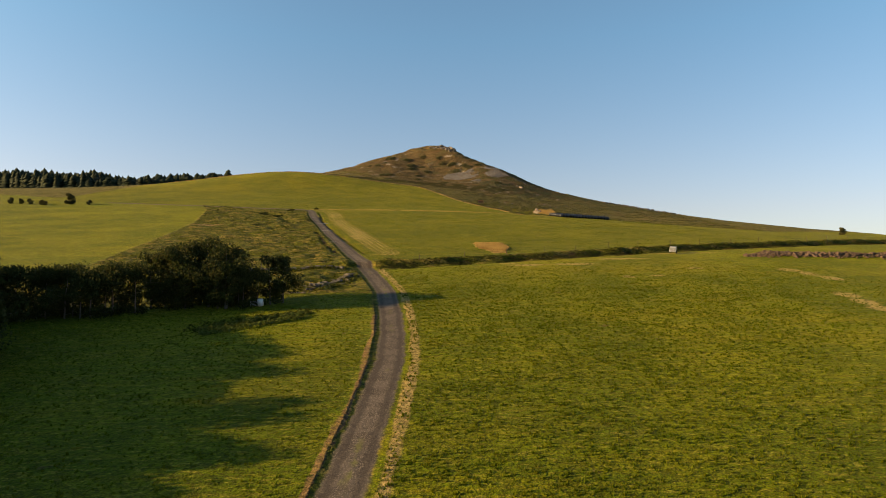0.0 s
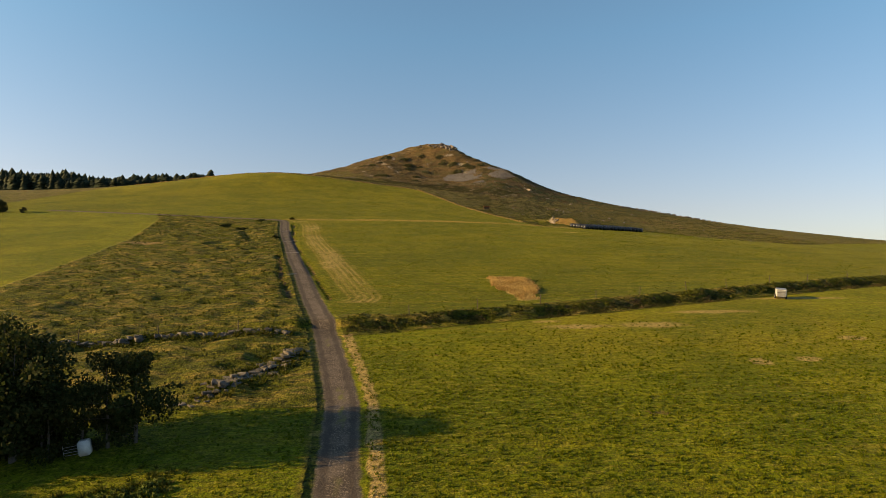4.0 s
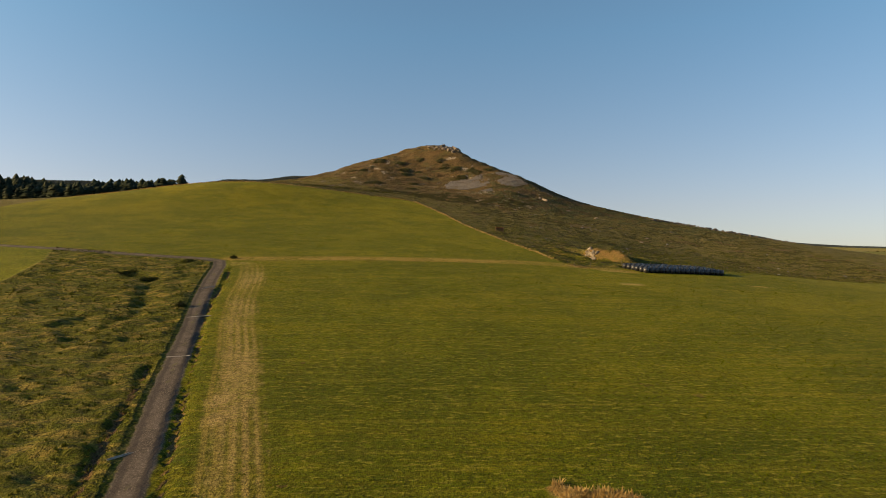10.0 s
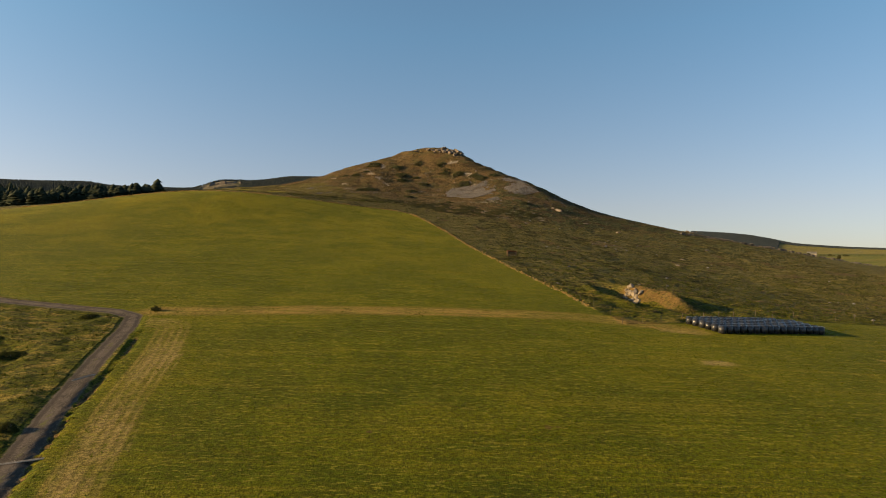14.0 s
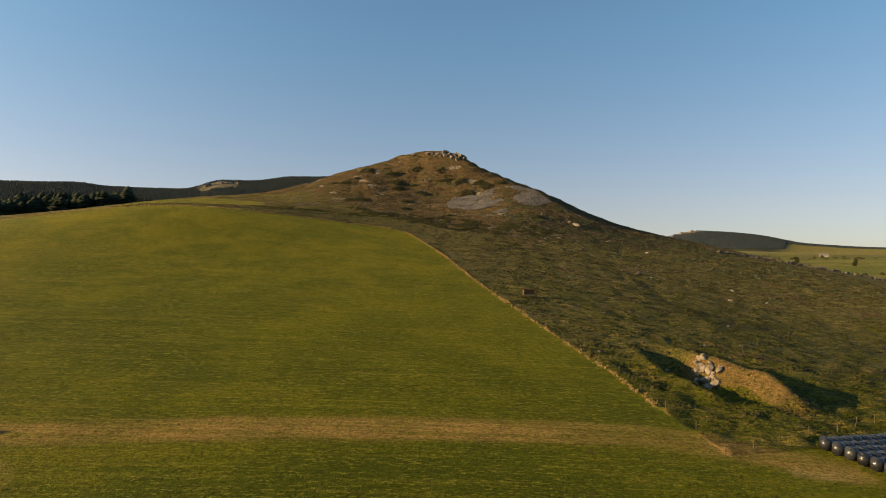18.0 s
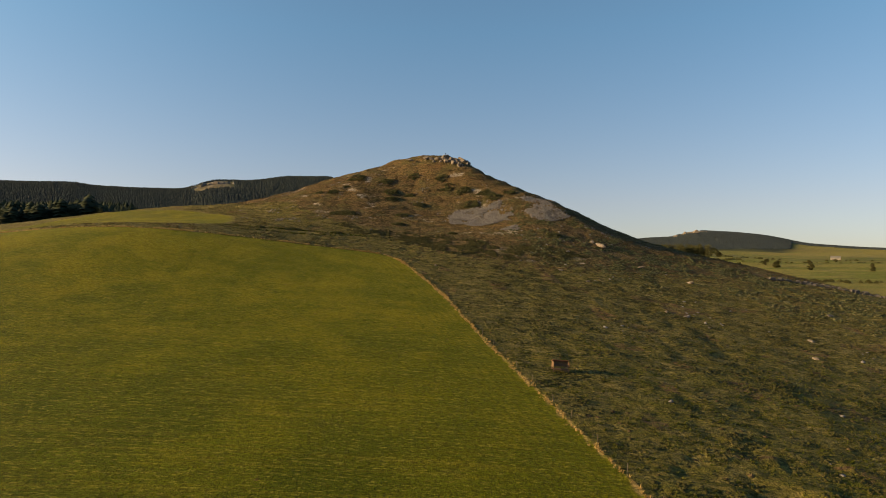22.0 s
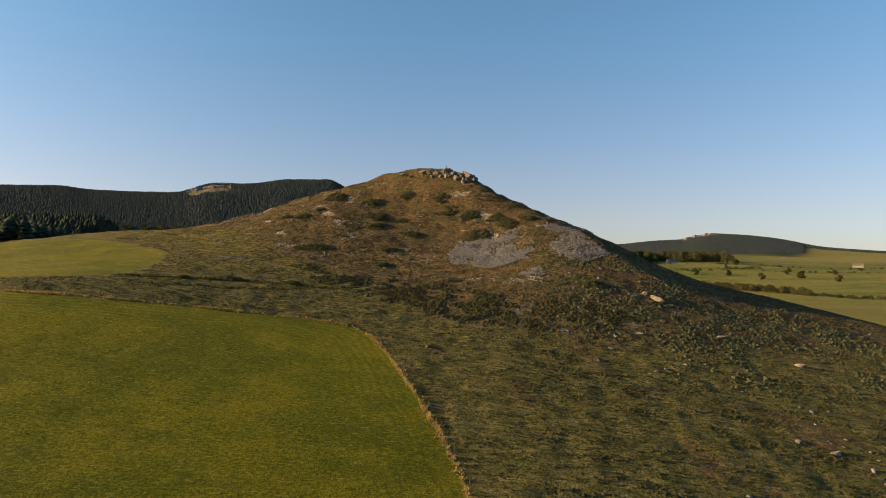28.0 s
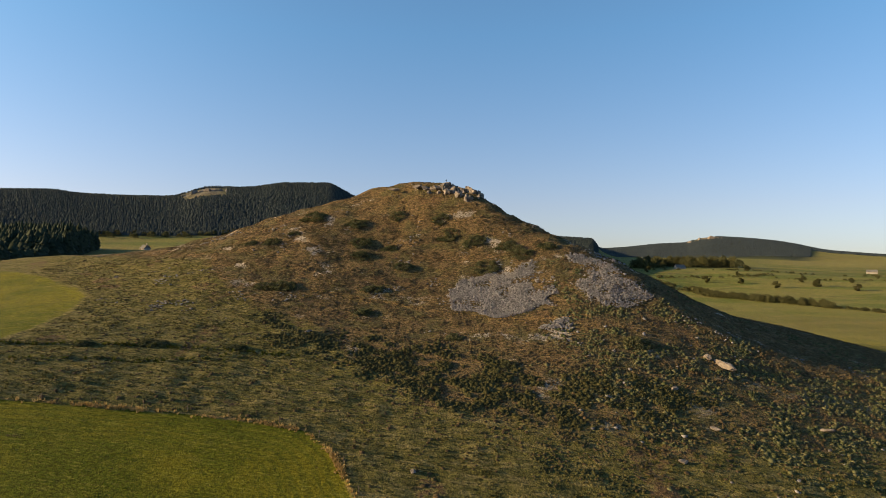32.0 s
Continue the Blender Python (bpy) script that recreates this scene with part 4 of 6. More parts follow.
def sample(layer, x, y):
    """A layer of the ground's grid, read between its corners."""
    x, y = np.asarray(x, float), np.asarray(y, float)
    i, j = np.clip(np.searchsorted(GX, x) - 1, 0, len(GX) - 2), np.clip(np.searchsorted(GY, y) - 1, 0, len(GY) - 2)
    u, v, g = (x - GX[i]) / (GX[i + 1] - GX[i]), (y - GY[j]) / (GY[j + 1] - GY[j]), GRID[layer]
    return (g[j, i] * (1 - u) + g[j, i + 1] * u) * (1 - v) + (g[j + 1, i] * (1 - u) + g[j + 1, i + 1] * u) * v


def ground_height(x, y):
    return sample("z", x, y)


def height(x, y):
    return float(sample("z", x, y))


ground = sheet("ground", np.stack([_x, _y, _z], -1),
               np.stack([_i[:-1, :-1], _i[:-1, 1:], _i[1:, 1:], _i[1:, :-1]], -1).reshape(-1, 4), M_GROUND, soft=True)
for _name, _values in zones(_x, _y, _field, _lie).items():
    ground.data.attributes.new(_name, "FLOAT", "POINT").data.foreach_set("value", _values.astype(np.float32))
tagged(ground, "green meadows, rough grazing, brown heath and gravel track on a hill", "ground", kind="structure")


# ---- woods and trees ----
def leaf_crown(name, tufts, n, spread_by, leaf, rng, material, parent):
    """A crown of n leaves gathered round tuft middles (x, y, z, size)."""
    tufts = np.asarray(tufts)
    k = rng.integers(0, len(tufts), n)
    d = rng.normal(0, 1, (n, 3))
    d /= np.linalg.norm(d, axis=1)[:, None]
    c = tufts[k, :3] + d * (tufts[k, 3] * spread_by * rng.uniform(0.45, 1.0, n) ** 0.5)[:, None]
    quad = np.array([[-0.5, -0.35, 0], [0.5, -0.35, 0.08], [0.42, 0.4, 0], [-0.45, 0.38, -0.06]])
    v = c[:, None, :] + (leaf * rng.uniform(0.6, 1.3, n))[:, None, None] * np.einsum("nij,pj->npi", turns(n, rng), quad)
    return sheet(name, v.reshape(-1, 3), np.arange(4 * n).reshape(-1, 4), material, parent)


def broad_tree(name, high, wide, seed, leaves, leaf, material, label, low=0.12, stems=1):
    """A tapered trunk, forking limbs and a gappy crown, standing on the origin."""
    rng = np.random.default_rng(seed)
    tree = tagged(new(name), label, "tree")
    bm = bmesh.new()
    tufts = []
    for s in range(stems):
        ox, oy = rng.uniform(-0.25, 0.25, 2) * wide * (stems > 1)
        lean = rng.uniform(-0.08, 0.08, 2) * high
        pts = [Vector((ox + lean[0] * q * q + 0.05 * high * q * rng.uniform(-0.4, 0.4), oy + lean[1] * q * q, q * high * 0.86 - 0.25 * (q == 0))) for q in (0, 0.22, 0.45, 0.7, 1.0)]
        r = 0.03 * high / stems ** 0.5
        for (a, b), (q0, q1) in zip(zip(pts, pts[1:]), ((1, 0.8), (0.8, 0.55), (0.55, 0.32), (0.32, 0.08))):
            rod(bm, a, b, r * q0, r * q1, 8)
        for k in range(16):
            q = rng.uniform(low - 0.02, 0.95)
            base = pts[0].lerp(pts[-1], q)
            ang, reach = rng.uniform(0, 2 * math.pi), wide * 0.5 * (1.15 - abs(q - 0.45) * 1.25) * rng.uniform(0.5, 1.05)
            tip = base + Vector((math.cos(ang) * reach, math.sin(ang) * reach, high * rng.uniform(0.03, 0.12)))
            rod(bm, base, tip, r * 0.28 * (1.1 - q), r * 0.06, 5)
            for m in (0.45, 0.75, 1.0):
                p = base.lerp(tip, m)
                tufts.append((*p, wide * rng.uniform(0.10, 0.19)))
        tufts.append((*pts[-1], wide * 0.14))
    part("trunk", bm, M_BARK, tree, "dark bark on a tapered trunk and limbs")
    leaf_crown("crown", tufts, leaves, 1.0, leaf, rng, material, tree)
    return tree


def spruces(name, x, y, high, wide, rng, material, label, layers=3, sides=6, ragged=1.0, blunt=0.8):
    """Many far spruces as one mesh: stacked ragged skirts on a point."""
    n = len(x)
    z = ground_height(x, y) - 0.3
    vs, fs, base = [], [], 0
    for k in range(layers):
        lo, hi = 0.06 + 0.9 * k / layers, min(1.0, 0.06 + 0.9 * (k + 1.75) / layers)
        a = rng.uniform(0, 6.28, n)[:, None] + np.arange(sides) * 2 * math.pi / sides
        out = (1 - k / layers) ** blunt * (0.82 if k == 0 else 1.0)
        r = (wide * out)[:, None] * rng.uniform(0.7, 1.2, (n, sides)) * np.where(np.arange(sides) % 2, 1.0, ragged)
        ring = np.stack([x[:, None] + r * np.cos(a), y[:, None] + r * np.sin(a), (z + high * lo)[:, None] + rng.uniform(-0.06, 0.03, (n, sides)) * high[:, None]], -1)
        tip = np.stack([x, y, z + high * hi], -1)[:, None, :]
        v = np.concatenate([ring, tip], 1)
        f = np.array([[i, (i + 1) % sides, sides] for i in range(sides)])
        fs.append((f[None] + (base + (sides + 1) * np.arange(n))[:, None, None]).reshape(-1, 3))
        vs.append(v.reshape(-1, 3))
        base += n * (sides + 1)
    return tagged(sheet(name, np.concatenate(vs), np.concatenate(fs), material), label, "forest", kind="stuff")


rng = np.random.default_rng(5)
# the spruce wood behind the crest
x, y = spread(12000, (-520, 450, -160, 860), rng, lambda a, b: (wooded(a, b) > 0.5) * (inside(SPRUCE_WOOD, a, b) < 55))
spruces("spruce_wood", x, y, rng.uniform(0.6, 1.08, len(x)) * (0.78 + 0.44 * value_noise(x, y, 16)) * (np.interp(y, (480, 560, 700), (10.5, 12, 16)) + 5 * smooth(-245, -275, x)), rng.uniform(3.2, 5.4, len(x)), rng, M_NEEDLE, "dense dark spruce wood behind the grassy crest", 6, 10, 0.7, 0.38)
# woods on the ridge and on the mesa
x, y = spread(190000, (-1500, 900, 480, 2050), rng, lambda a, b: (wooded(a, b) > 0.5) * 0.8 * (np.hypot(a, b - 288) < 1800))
spruces("ridge_forest", x, y, rng.uniform(4.0, 8.0, len(x)), rng.uniform(3.2, 5.0, len(x)), rng, M_NEEDLE_RIDGE_HAZE, "dark conifer forest on a distant ridge", 1, 5)
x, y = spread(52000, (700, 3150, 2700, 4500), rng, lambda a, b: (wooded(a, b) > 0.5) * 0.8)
spruces("mesa_forest", x, y, rng.uniform(5, 9, len(x)), rng.uniform(5, 8, len(x)), rng, M_NEEDLE_MESA_HAZE, "wooded flank of a far flat-topped mountain", 1, 6)

# the alder row beside the field, and its run towards the camera
ALDERS = [broad_tree("alder_tree", 8.2, 6.4, 11, 11000, 0.19, M_LEAF, "dark bushy alder in a field-side row", 0.05, 3),
          broad_tree("alder_tree", 6.4, 5.6, 12, 9000, 0.18, M_LEAF, "dark bushy alder in a field-side row", 0.05, 3),
          broad_tree("alder_tree", 7.2, 4.6, 13, 7500, 0.18, M_LEAF, "slender dark alder in a field-side row", 0.05, 2)]
_spots = [(-20.4, 74.2, 0.88, 2), (-23.6, 73.6, 0.72, 1), (-26.6, 73.6, 0.98, 0), (-29, 74.4, 1.08, 0), (-31.6, 72.6, 1.02, 0), (-34.6, 73.2, 1, 2), (-37.6, 71.4, 0.98, 1), (-40.4, 70.4, 0.91, 1), (-43.6, 70.6, 0.98, 1), (-46.8, 69.6, 0.98, 1), (-50.2, 69, 1.03, 1), (-54, 70.5, 1.08, 0), (-58, 69, 1.03, 1), (-63, 68, 1.14, 0), (-70, 67, 1.14, 0), (-47.5, 57, 1.02, 2), (-42.5, 54.5, 1.07, 0), (-46.5, 52, 1.27, 0), (-47.5, 46.5, 1.36, 0), (-47, 41, 0.99, 2), (-48, 36, 0.99, 0), (-48, 31, 1.36, 2), (-49, 25.5, 1.27, 0), (-43.5, 23, 1.02, 1), (-43.5, 49.2, 1.13, 2), (-44.5, 44, 1.15, 1), (-43, 38.5, 1.36, 0), (-45, 33.5, 1.22, 1), (-44, 28, 1.13, 0), (-50, 58, 1.13, 0), (-47, 22, 1.13, 0), (-43, 17.5, 1.36, 0), (-46, 13, 0.99, 2), (-42, 9, 0.99, 0), (-41.5, 32.5, 1.24, 0), (-42, 43.5, 0.99, 0), (-41.5, 49.5, 1.2, 1), (-51, 48, 1.1, 0), (-52, 38, 1.39, 0), (-53, 28, 1.49, 0), (-52, 18, 1.49, 0), (-55, 63, 1.42, 0), (-60, 60, 1.53, 0), (-52.5, 64.5, 1.32, 2), (-66, 62, 1.53, 0), (-58, 56, 1.53, 0), (-57, 66, 1.42, 2), (-56, 50, 1.6, 0), (-56.5, 42, 1.6, 0), (-57, 34, 1.7, 0), (-56, 26, 1.7, 0), (-57, 18, 1.7, 0), (-53, 10, 1.5, 0)]
for _k, (px, py, size, kind) in enumerate(_spots):
    _m = pose(px, py, height(px, py) - 0.05, 0, 0, 67 * _k) @ Matrix.Scale(size, 4)
    copy_thing(ALDERS[kind], _m)["group"] = "alder row"
    bpy.context.view_layer.update()
for _a in ALDERS:
    for _c in list(_a.children):
        bpy.data.objects.remove(_c)
    bpy.data.objects.remove(_a)

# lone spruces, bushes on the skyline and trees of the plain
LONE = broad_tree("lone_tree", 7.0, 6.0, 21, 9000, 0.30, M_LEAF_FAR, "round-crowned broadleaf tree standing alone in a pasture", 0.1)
_far = [(-167, 483, 0.62), (-174, 492, 0.5), (-160, 476, 0.35), (151.4, 231.4, 0.42), (-141.4, 230.5, 0.62), (-133, 229, 0.3), (-150, 228, 0.3), (-155, 229, 0.34), (-160, 231, 0.3), (-164, 231, 0.36), (-147.5, 226, 0.26),
        (419, 1312, 2.4), (465, 1290, 2.0), (574, 1307, 2.2), (556, 1232, 2.6), (488, 1221, 2.3), (590, 1535, 2.6), (575, 1170, 2.2), (640, 1120, 1.5), (520, 1420, 1.6), (650, 1300, 1.7), (700, 1210, 1.5), (380, 1500, 2.4), (330, 1480, 2.2), (760, 1400, 1.4)]
for _k, (px, py, size) in enumerate(_far):
    _ob = copy_thing(LONE, pose(px, py, height(px, py) - 0.1, 0, 0, 83 * _k) @ Matrix.Diagonal((size, size, size, 1) if size < 1.3 else (size * 0.8, size * 0.8, size * 0.68, 1)))
    if size < 0.7:
        tagged(_ob, "small bushy tree near the skyline of a meadow", "tree")
for _c in list(LONE.children):
    bpy.data.objects.remove(_c)
bpy.data.objects.remove(LONE)


def copse(name, points, n, wide, high, seed, label, material=None):
    """A clump or hedge of far trees: leafy domes strewn along a line."""
    r = np.random.default_rng(seed)
    ks = r.integers(0, len(points) - 1, n)
    q = r.uniform(0, 1, n)
    p = np.array(points, float)
    c = p[ks] * (1 - q)[:, None] + p[ks + 1] * q[:, None]
    cx, cy = c[:, 0] + r.normal(0, wide * 0.8, n), c[:, 1] + r.normal(0, wide * 2.2, n)
    w = r.uniform(0.45, 1.0, n) * wide
    v, f = domes(cx, cy, ground_height(cx, cy), w, high * r.uniform(0.5, 1.1, n), 240, r, 0.17)
    return tagged(sheet(name, v, f, material or M_LEAF_FAR), label, "trees", kind="stuff")


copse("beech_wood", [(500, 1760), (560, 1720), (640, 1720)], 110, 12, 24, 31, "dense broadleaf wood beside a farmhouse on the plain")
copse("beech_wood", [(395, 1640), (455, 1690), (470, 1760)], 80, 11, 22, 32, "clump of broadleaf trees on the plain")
copse("hedge_thicket", [(344, 1190), (336, 1090), (353, 1062), (369, 1024), (387, 996), (401, 946)], 170, 6.5, 7.0, 33, "dark thicket along a stream on the plain")
copse("hedge_thicket", [(300, 1180), (345, 1240), (330, 1330)], 40, 6, 6, 34, "scattered bushes along a stream on the plain")
copse("hedge_thicket", [(398, 950), (426, 904), (500, 880), (640, 860)], 80, 3.5, 3.2, 38, "low dark hedge across the plain")
copse("hedge_thicket", [(560, 1360), (700, 1330), (900, 1260)], 40, 3, 2.6, 39, "scattered bushes between pastures of the plain")
copse("hedge_thicket", [(330, 1400), (480, 1380), (640, 1440)], 46, 4, 4, 40, "scattered bushes between pastures of the plain")
copse("hedge_thicket", [(380, 1560), (600, 1560), (900, 1500)], 40, 4, 4, 41, "line of bushes between pastures of the plain")
copse("hedge_thicket", [(470, 800), (560, 830), (640, 860)], 40, 3, 2.5, 36, "low bushes scattered on the plain")
copse("hedge_thicket", [(-520, 1120), (-420, 1180), (-330, 1230)], 60, 7, 6, 37, "bushes along the foot of a wooded ridge")


# ---- bales, fences, walls ----
def make_bale():
    bale = tagged(new("silage_bale"), "round silage bale wrapped in shiny black film, stacked on grass", "bale", "row of silage bales")
    bm = bmesh.new()
    bmesh.ops.create_cone(bm, cap_ends=True, segments=20, radius1=0.6, radius2=0.6, depth=1.2, matrix=Matrix.Translation((0, 0, 0.6)))
    rim = [e for e in bm.edges if abs(e.verts[0].co.z - e.verts[1].co.z) < 0.01]
    bmesh.ops.bevel(bm, geom=rim, offset=0.11, segments=3, affect="EDGES")
    for v in bm.verts:
        k = 1 + 0.03 * noise.noise(v.co * 3)
        v.co.x *= k
        v.co.y *= k
    part("wrap", bm, M_WRAP, bale, soft=True)
    bm = bmesh.new()
    bmesh.ops.create_cone(bm, cap_ends=True, segments=12, radius1=0.16, radius2=0.05, depth=0.05, matrix=Matrix.Translation((0.03, 0.02, 1.215)))
    part("film_knot", bm, M_WRAP, bale, "twisted tail of black film")
    return bale


_bale = make_bale()
_dir = Vector((19.0, 5.0)).normalized()
_up = Vector((-_dir.y * 0.2 - 0.42, 0.9)).normalized()
rnd = random.Random(4)
for i in range(16):
    for j in range(6 if i < 14 else 5):
        bx = 42.0 + _dir.x * 1.23 * i + _up.x * 1.2 * j + rnd.uniform(-0.06, 0.06)
        by = 216.5 + _dir.y * 1.23 * i + _up.y * 1.2 * j + rnd.uniform(-0.06, 0.06)
        copy_thing(_bale, pose(bx, by, height(bx, by) - 0.03, rnd.uniform(-2, 2), rnd.uniform(-2, 2), rnd.uniform(0, 360)))
for _c in list(_bale.children):
    bpy.data.objects.remove(_c)
bpy.data.objects.remove(_bale)


def fence(points, gap, high, label, seed, thick=0.055, wires=2):
    """Wooden posts, none quite upright, with wires strung between."""
    r = random.Random(seed)
    thing = tagged(new("wire_fence"), label, "fence")
    meshes = []
    for k in range(3):
        bm = rod(bmesh.new(), (0, 0, -0.25), (0.03 * (k - 1), 0.02 * k, high * (0.94 + 0.06 * k)), thick, thick * 0.8, 7)
        me = bpy.data.meshes.new("post")
        bm.to_mesh(me)
        bm.free()
        me.materials.append(M_WOOD)
        meshes.append(me)
    tops, left = [], 0.0
    for (ax, ay), (bx, by) in zip(points, points[1:]):
        ln = math.hypot(bx - ax, by - ay)
        s = left
        while s < ln:
            px, py = ax + (bx - ax) * s / ln, ay + (by - ay) * s / ln
            z = height(px, py)
            ob = new("post", r.choice(meshes))
            ob.parent, ob.matrix_local = thing, pose(px, py, z, r.uniform(-5, 5), r.uniform(-5, 5), r.uniform(0, 360))
            tops.append(Vector((px, py, z)))
            s += gap * r.uniform(0.85, 1.15)
        left = s - ln
    for w in range(wires):
        bm = bmesh.new()
        zz = high * (0.55 + 0.35 * w)
        for a, b in zip(tops, tops[1:]):
            rod(bm, a + Vector((0, 0, zz)), b + Vector((0, 0, zz)), 0.006, 0.006, 4)
        part("wire", bm, M_TYRE, thing, "thin dark fence wire")
    return thing


_shift = [(a + 0.7, b + 0.2) for a, b in EDGE[1:12]] + [(a, b + 0.6) for a, b in EDGE[12:18]]
fence(_shift, 6.0, 0.95, "wire fence on weathered posts between mown field and heath", 1)
fence([(a, b + 0.9) for a, b in BANK[1:8]], 7.5, 1.15, "wire fence on posts along the top of a bank", 2)
fence([(27.5, 218.6), (34, 222.5), (42, 226), (50, 231), (64, 236), (80, 241), (104, 250)], 4.5, 1.1, "wire fence on posts behind the silage bales", 3)
fence([(-45, 98.0), (-32, 98.6), (-24.5, 99.8), (-17.5, 101.2)], 7.0, 1.1, "wire fence behind a low drystone wall", 5)
fence([(50, 262), (58, 272), (70, 284), (84, 300)], 6.0, 1.1, "wire fence on posts crossing the heath", 6)


def loose_stones(thing, name, x, y, z, size, seed, material, flat=0.5, tilt=0.3):
    """Stones that can be told apart, each an object of its own on one of twelve shared meshes."""
    r = np.random.default_rng(seed)
    meshes = []
    for k in range(12):
        bm = block(bmesh.new(), 1.0, 0.8, flat, bevel=0.0)
        for v in bm.verts:
            v.co += Vector(r.uniform(-0.17, 0.17, 3)) * Vector((1, 1, flat)).length * 0.7
        bmesh.ops.bevel(bm, geom=bm.edges[:], offset=0.09, segments=1, affect="EDGES")
        me = bpy.data.meshes.new(name)
        bm.to_mesh(me)
        bm.free()
        me.materials.append(material)
        meshes.append(me)
    for k in range(len(x)):
        ob = new(name, meshes[int(r.integers(0, 12))])
        ob.parent = thing
        ob.matrix_local = pose(x[k], y[k], z[k], *np.degrees(r.uniform(-tilt, tilt, 2)), r.uniform(0, 360)) @ Matrix.Scale(float(size[k]), 4)


def stone_row(thing, points, gap, size, layers, seed, material, wander=0.2, flat=0.42):
    r = np.random.default_rng(seed)
    xs, ys, zs, ss = [], [], [], []
    for (ax, ay), (bx, by) in zip(points, points[1:]):
        ln = math.hypot(bx - ax, by - ay)
        for level in range(layers):
            for s in np.arange(0, ln, gap):
                if r.uniform() < 0.12 + 0.3 * level:
                    continue
                q = (s + r.uniform(-0.2, 0.2)) / ln
                px, py = ax + (bx - ax) * q + r.normal(0, wander), ay + (by - ay) * q + r.normal(0, wander)
                k = size * r.uniform(0.6, 1.35)
                xs.append(px), ys.append(py), ss.append(k), zs.append(height(px, py) + 0.02 * size + level * size * flat * 0.7)
    loose_stones(thing, "stone", xs, ys, zs, ss, seed, material, flat, 0.16)


drystone = tagged(new("drystone_wall"), "tumbled low drystone wall half sunk in grass", "stone wall")
stone_row(drystone, WALL, 0.5, 0.68, 2, 41, M_WALLSTONE)
ridge_wall = tagged(new("drystone_wall"), "low dark drystone wall along a grassy crest", "stone wall")
stone_row(ridge_wall, [(104, 394), (120, 396), (136, 394.5), (150, 393), (165, 391), (188, 386)], 0.75, 1.15, 2, 43, M_WALLSTONE, 0.2, 0.6)
bank_stones = tagged(new("stone_bank"), "long pile of pale flat stones beside a gravel track", "stone pile")
stone_row(bank_stones, STONE_BANK, 0.2, 0.82, 2, 42, M_WALLSTONE, 0.5, 0.26)
stone_row(bank_stones, [(-19.5, 80.5), (-17.6, 84.4)], 0.3, 0.6, 1, 44, M_WALLSTONE, 0.6, 0.26)

# the reddish heap of stones at the edge of the lower field
heap = tagged(new("rubble_heap"), "long heap of reddish rubble and soil in a meadow", "rubble heap")
_r = np.random.default_rng(9)
_n = 1900
_p = np.array(HEAP)
_k, _s = _r.integers(0, len(HEAP) - 1, _n), _r.uniform(0, 1, _n)[:, None]
hx, hy = (_p[_k] * (1 - _s) + _p[_k + 1] * _s + _r.normal(0, 0.75, (_n, 2))).T
hz = ground_height(hx, hy) + _r.uniform(-0.05, 0.12, _n)
M_RUBBLE = plain("reddish_clods", (0.042, 0.028, 0.021), (0.135, 0.088, 0.062), 1.4, 0.95, 0.04)
_big = 220
loose_stones(heap, "clod", hx[:_big], hy[:_big], hz[:_big], _r.uniform(0.35, 0.8, _big), 55, M_RUBBLE, 0.6, 0.9)
v, f = stones(hx[_big:], hy[_big:], hz[_big:], _r.uniform(0.12, 0.45, _n - _big), _r, 0.7, 1.2)
tagged(sheet("rubble", v, f, M_RUBBLE, heap), kind="stuff")

# stones in the old diggings
pit_stones = tagged(new("boulder_pile"), "pile of pale boulders tipped into an old digging", "boulders")
_n = 34
px, py = 37.6 + _r.normal(0, 0.9, _n), 247.8 + _r.normal(0, 1.5, _n)
_shapes = []
for k in range(6):
    _b = part("boulder", boulder(140 + k, 0.62, 0.5, 0.42, 0.25, 2, 12), M_PALE, pit_stones)
    _shapes.append(_b.data)
    bpy.data.objects.remove(_b)
for k in range(_n):
    _b = new("boulder", _shapes[k % 6])
    _b.parent = pit_stones
    _b.matrix_local = pose(px[k], py[k], height(px[k], py[k]) + 0.12, *_r.uniform(-25, 25, 2), _r.uniform(0, 360)) @ Matrix.Scale(_r.uniform(0.5, 1.35), 4)


def rock_thing(name, px, py, sx, sy, sz, seed, label, tilt=(0, 0), sink=0.3, level=3, lift=0.0):
    thing = tagged(new(name, None), label, "rock")
    ob = part("stone_body", boulder(seed, sx, sy, sz, 0.25, level), M_ROCK, thing)
    thing.matrix_world = pose(px, py, height(px, py) + sz * (1 - 2 * sink), tilt[0], tilt[1], seed * 41 % 360)
    return thing


# ---- the summit crag ----
crag = tagged(new("summit_crag"), "pale weathered rock outcrop crowning the hill", "rock outcrop")
for k, (px, py, top, sx, sy, sz, tilt) in enumerate(CRAG):
    ob = part("crag_block", boulder(60 + k, sx, sy, sz, 0.55, 4, 26), M_ROCK, crag, soft=False)
    ob.matrix_local = pose(px, py, top - sz * 0.95, 5 * math.sin(k * 2.1), tilt, 25 * math.sin(k * 1.7))
summit_pole = tagged(new("summit_cross"), "small iron cross on the summit rock", "cross")
_z = 97.9
part("upright", rod(bmesh.new(), (-1.2, 472.4, _z - 1.2), (-1.2, 472.4, _z + 0.8), 0.06), M_TYRE, summit_pole)
part("arm", rod(bmesh.new(), (-1.45, 472.4, _z + 0.5), (-0.95, 472.4, _z + 0.5), 0.05), M_TYRE, summit_pole)

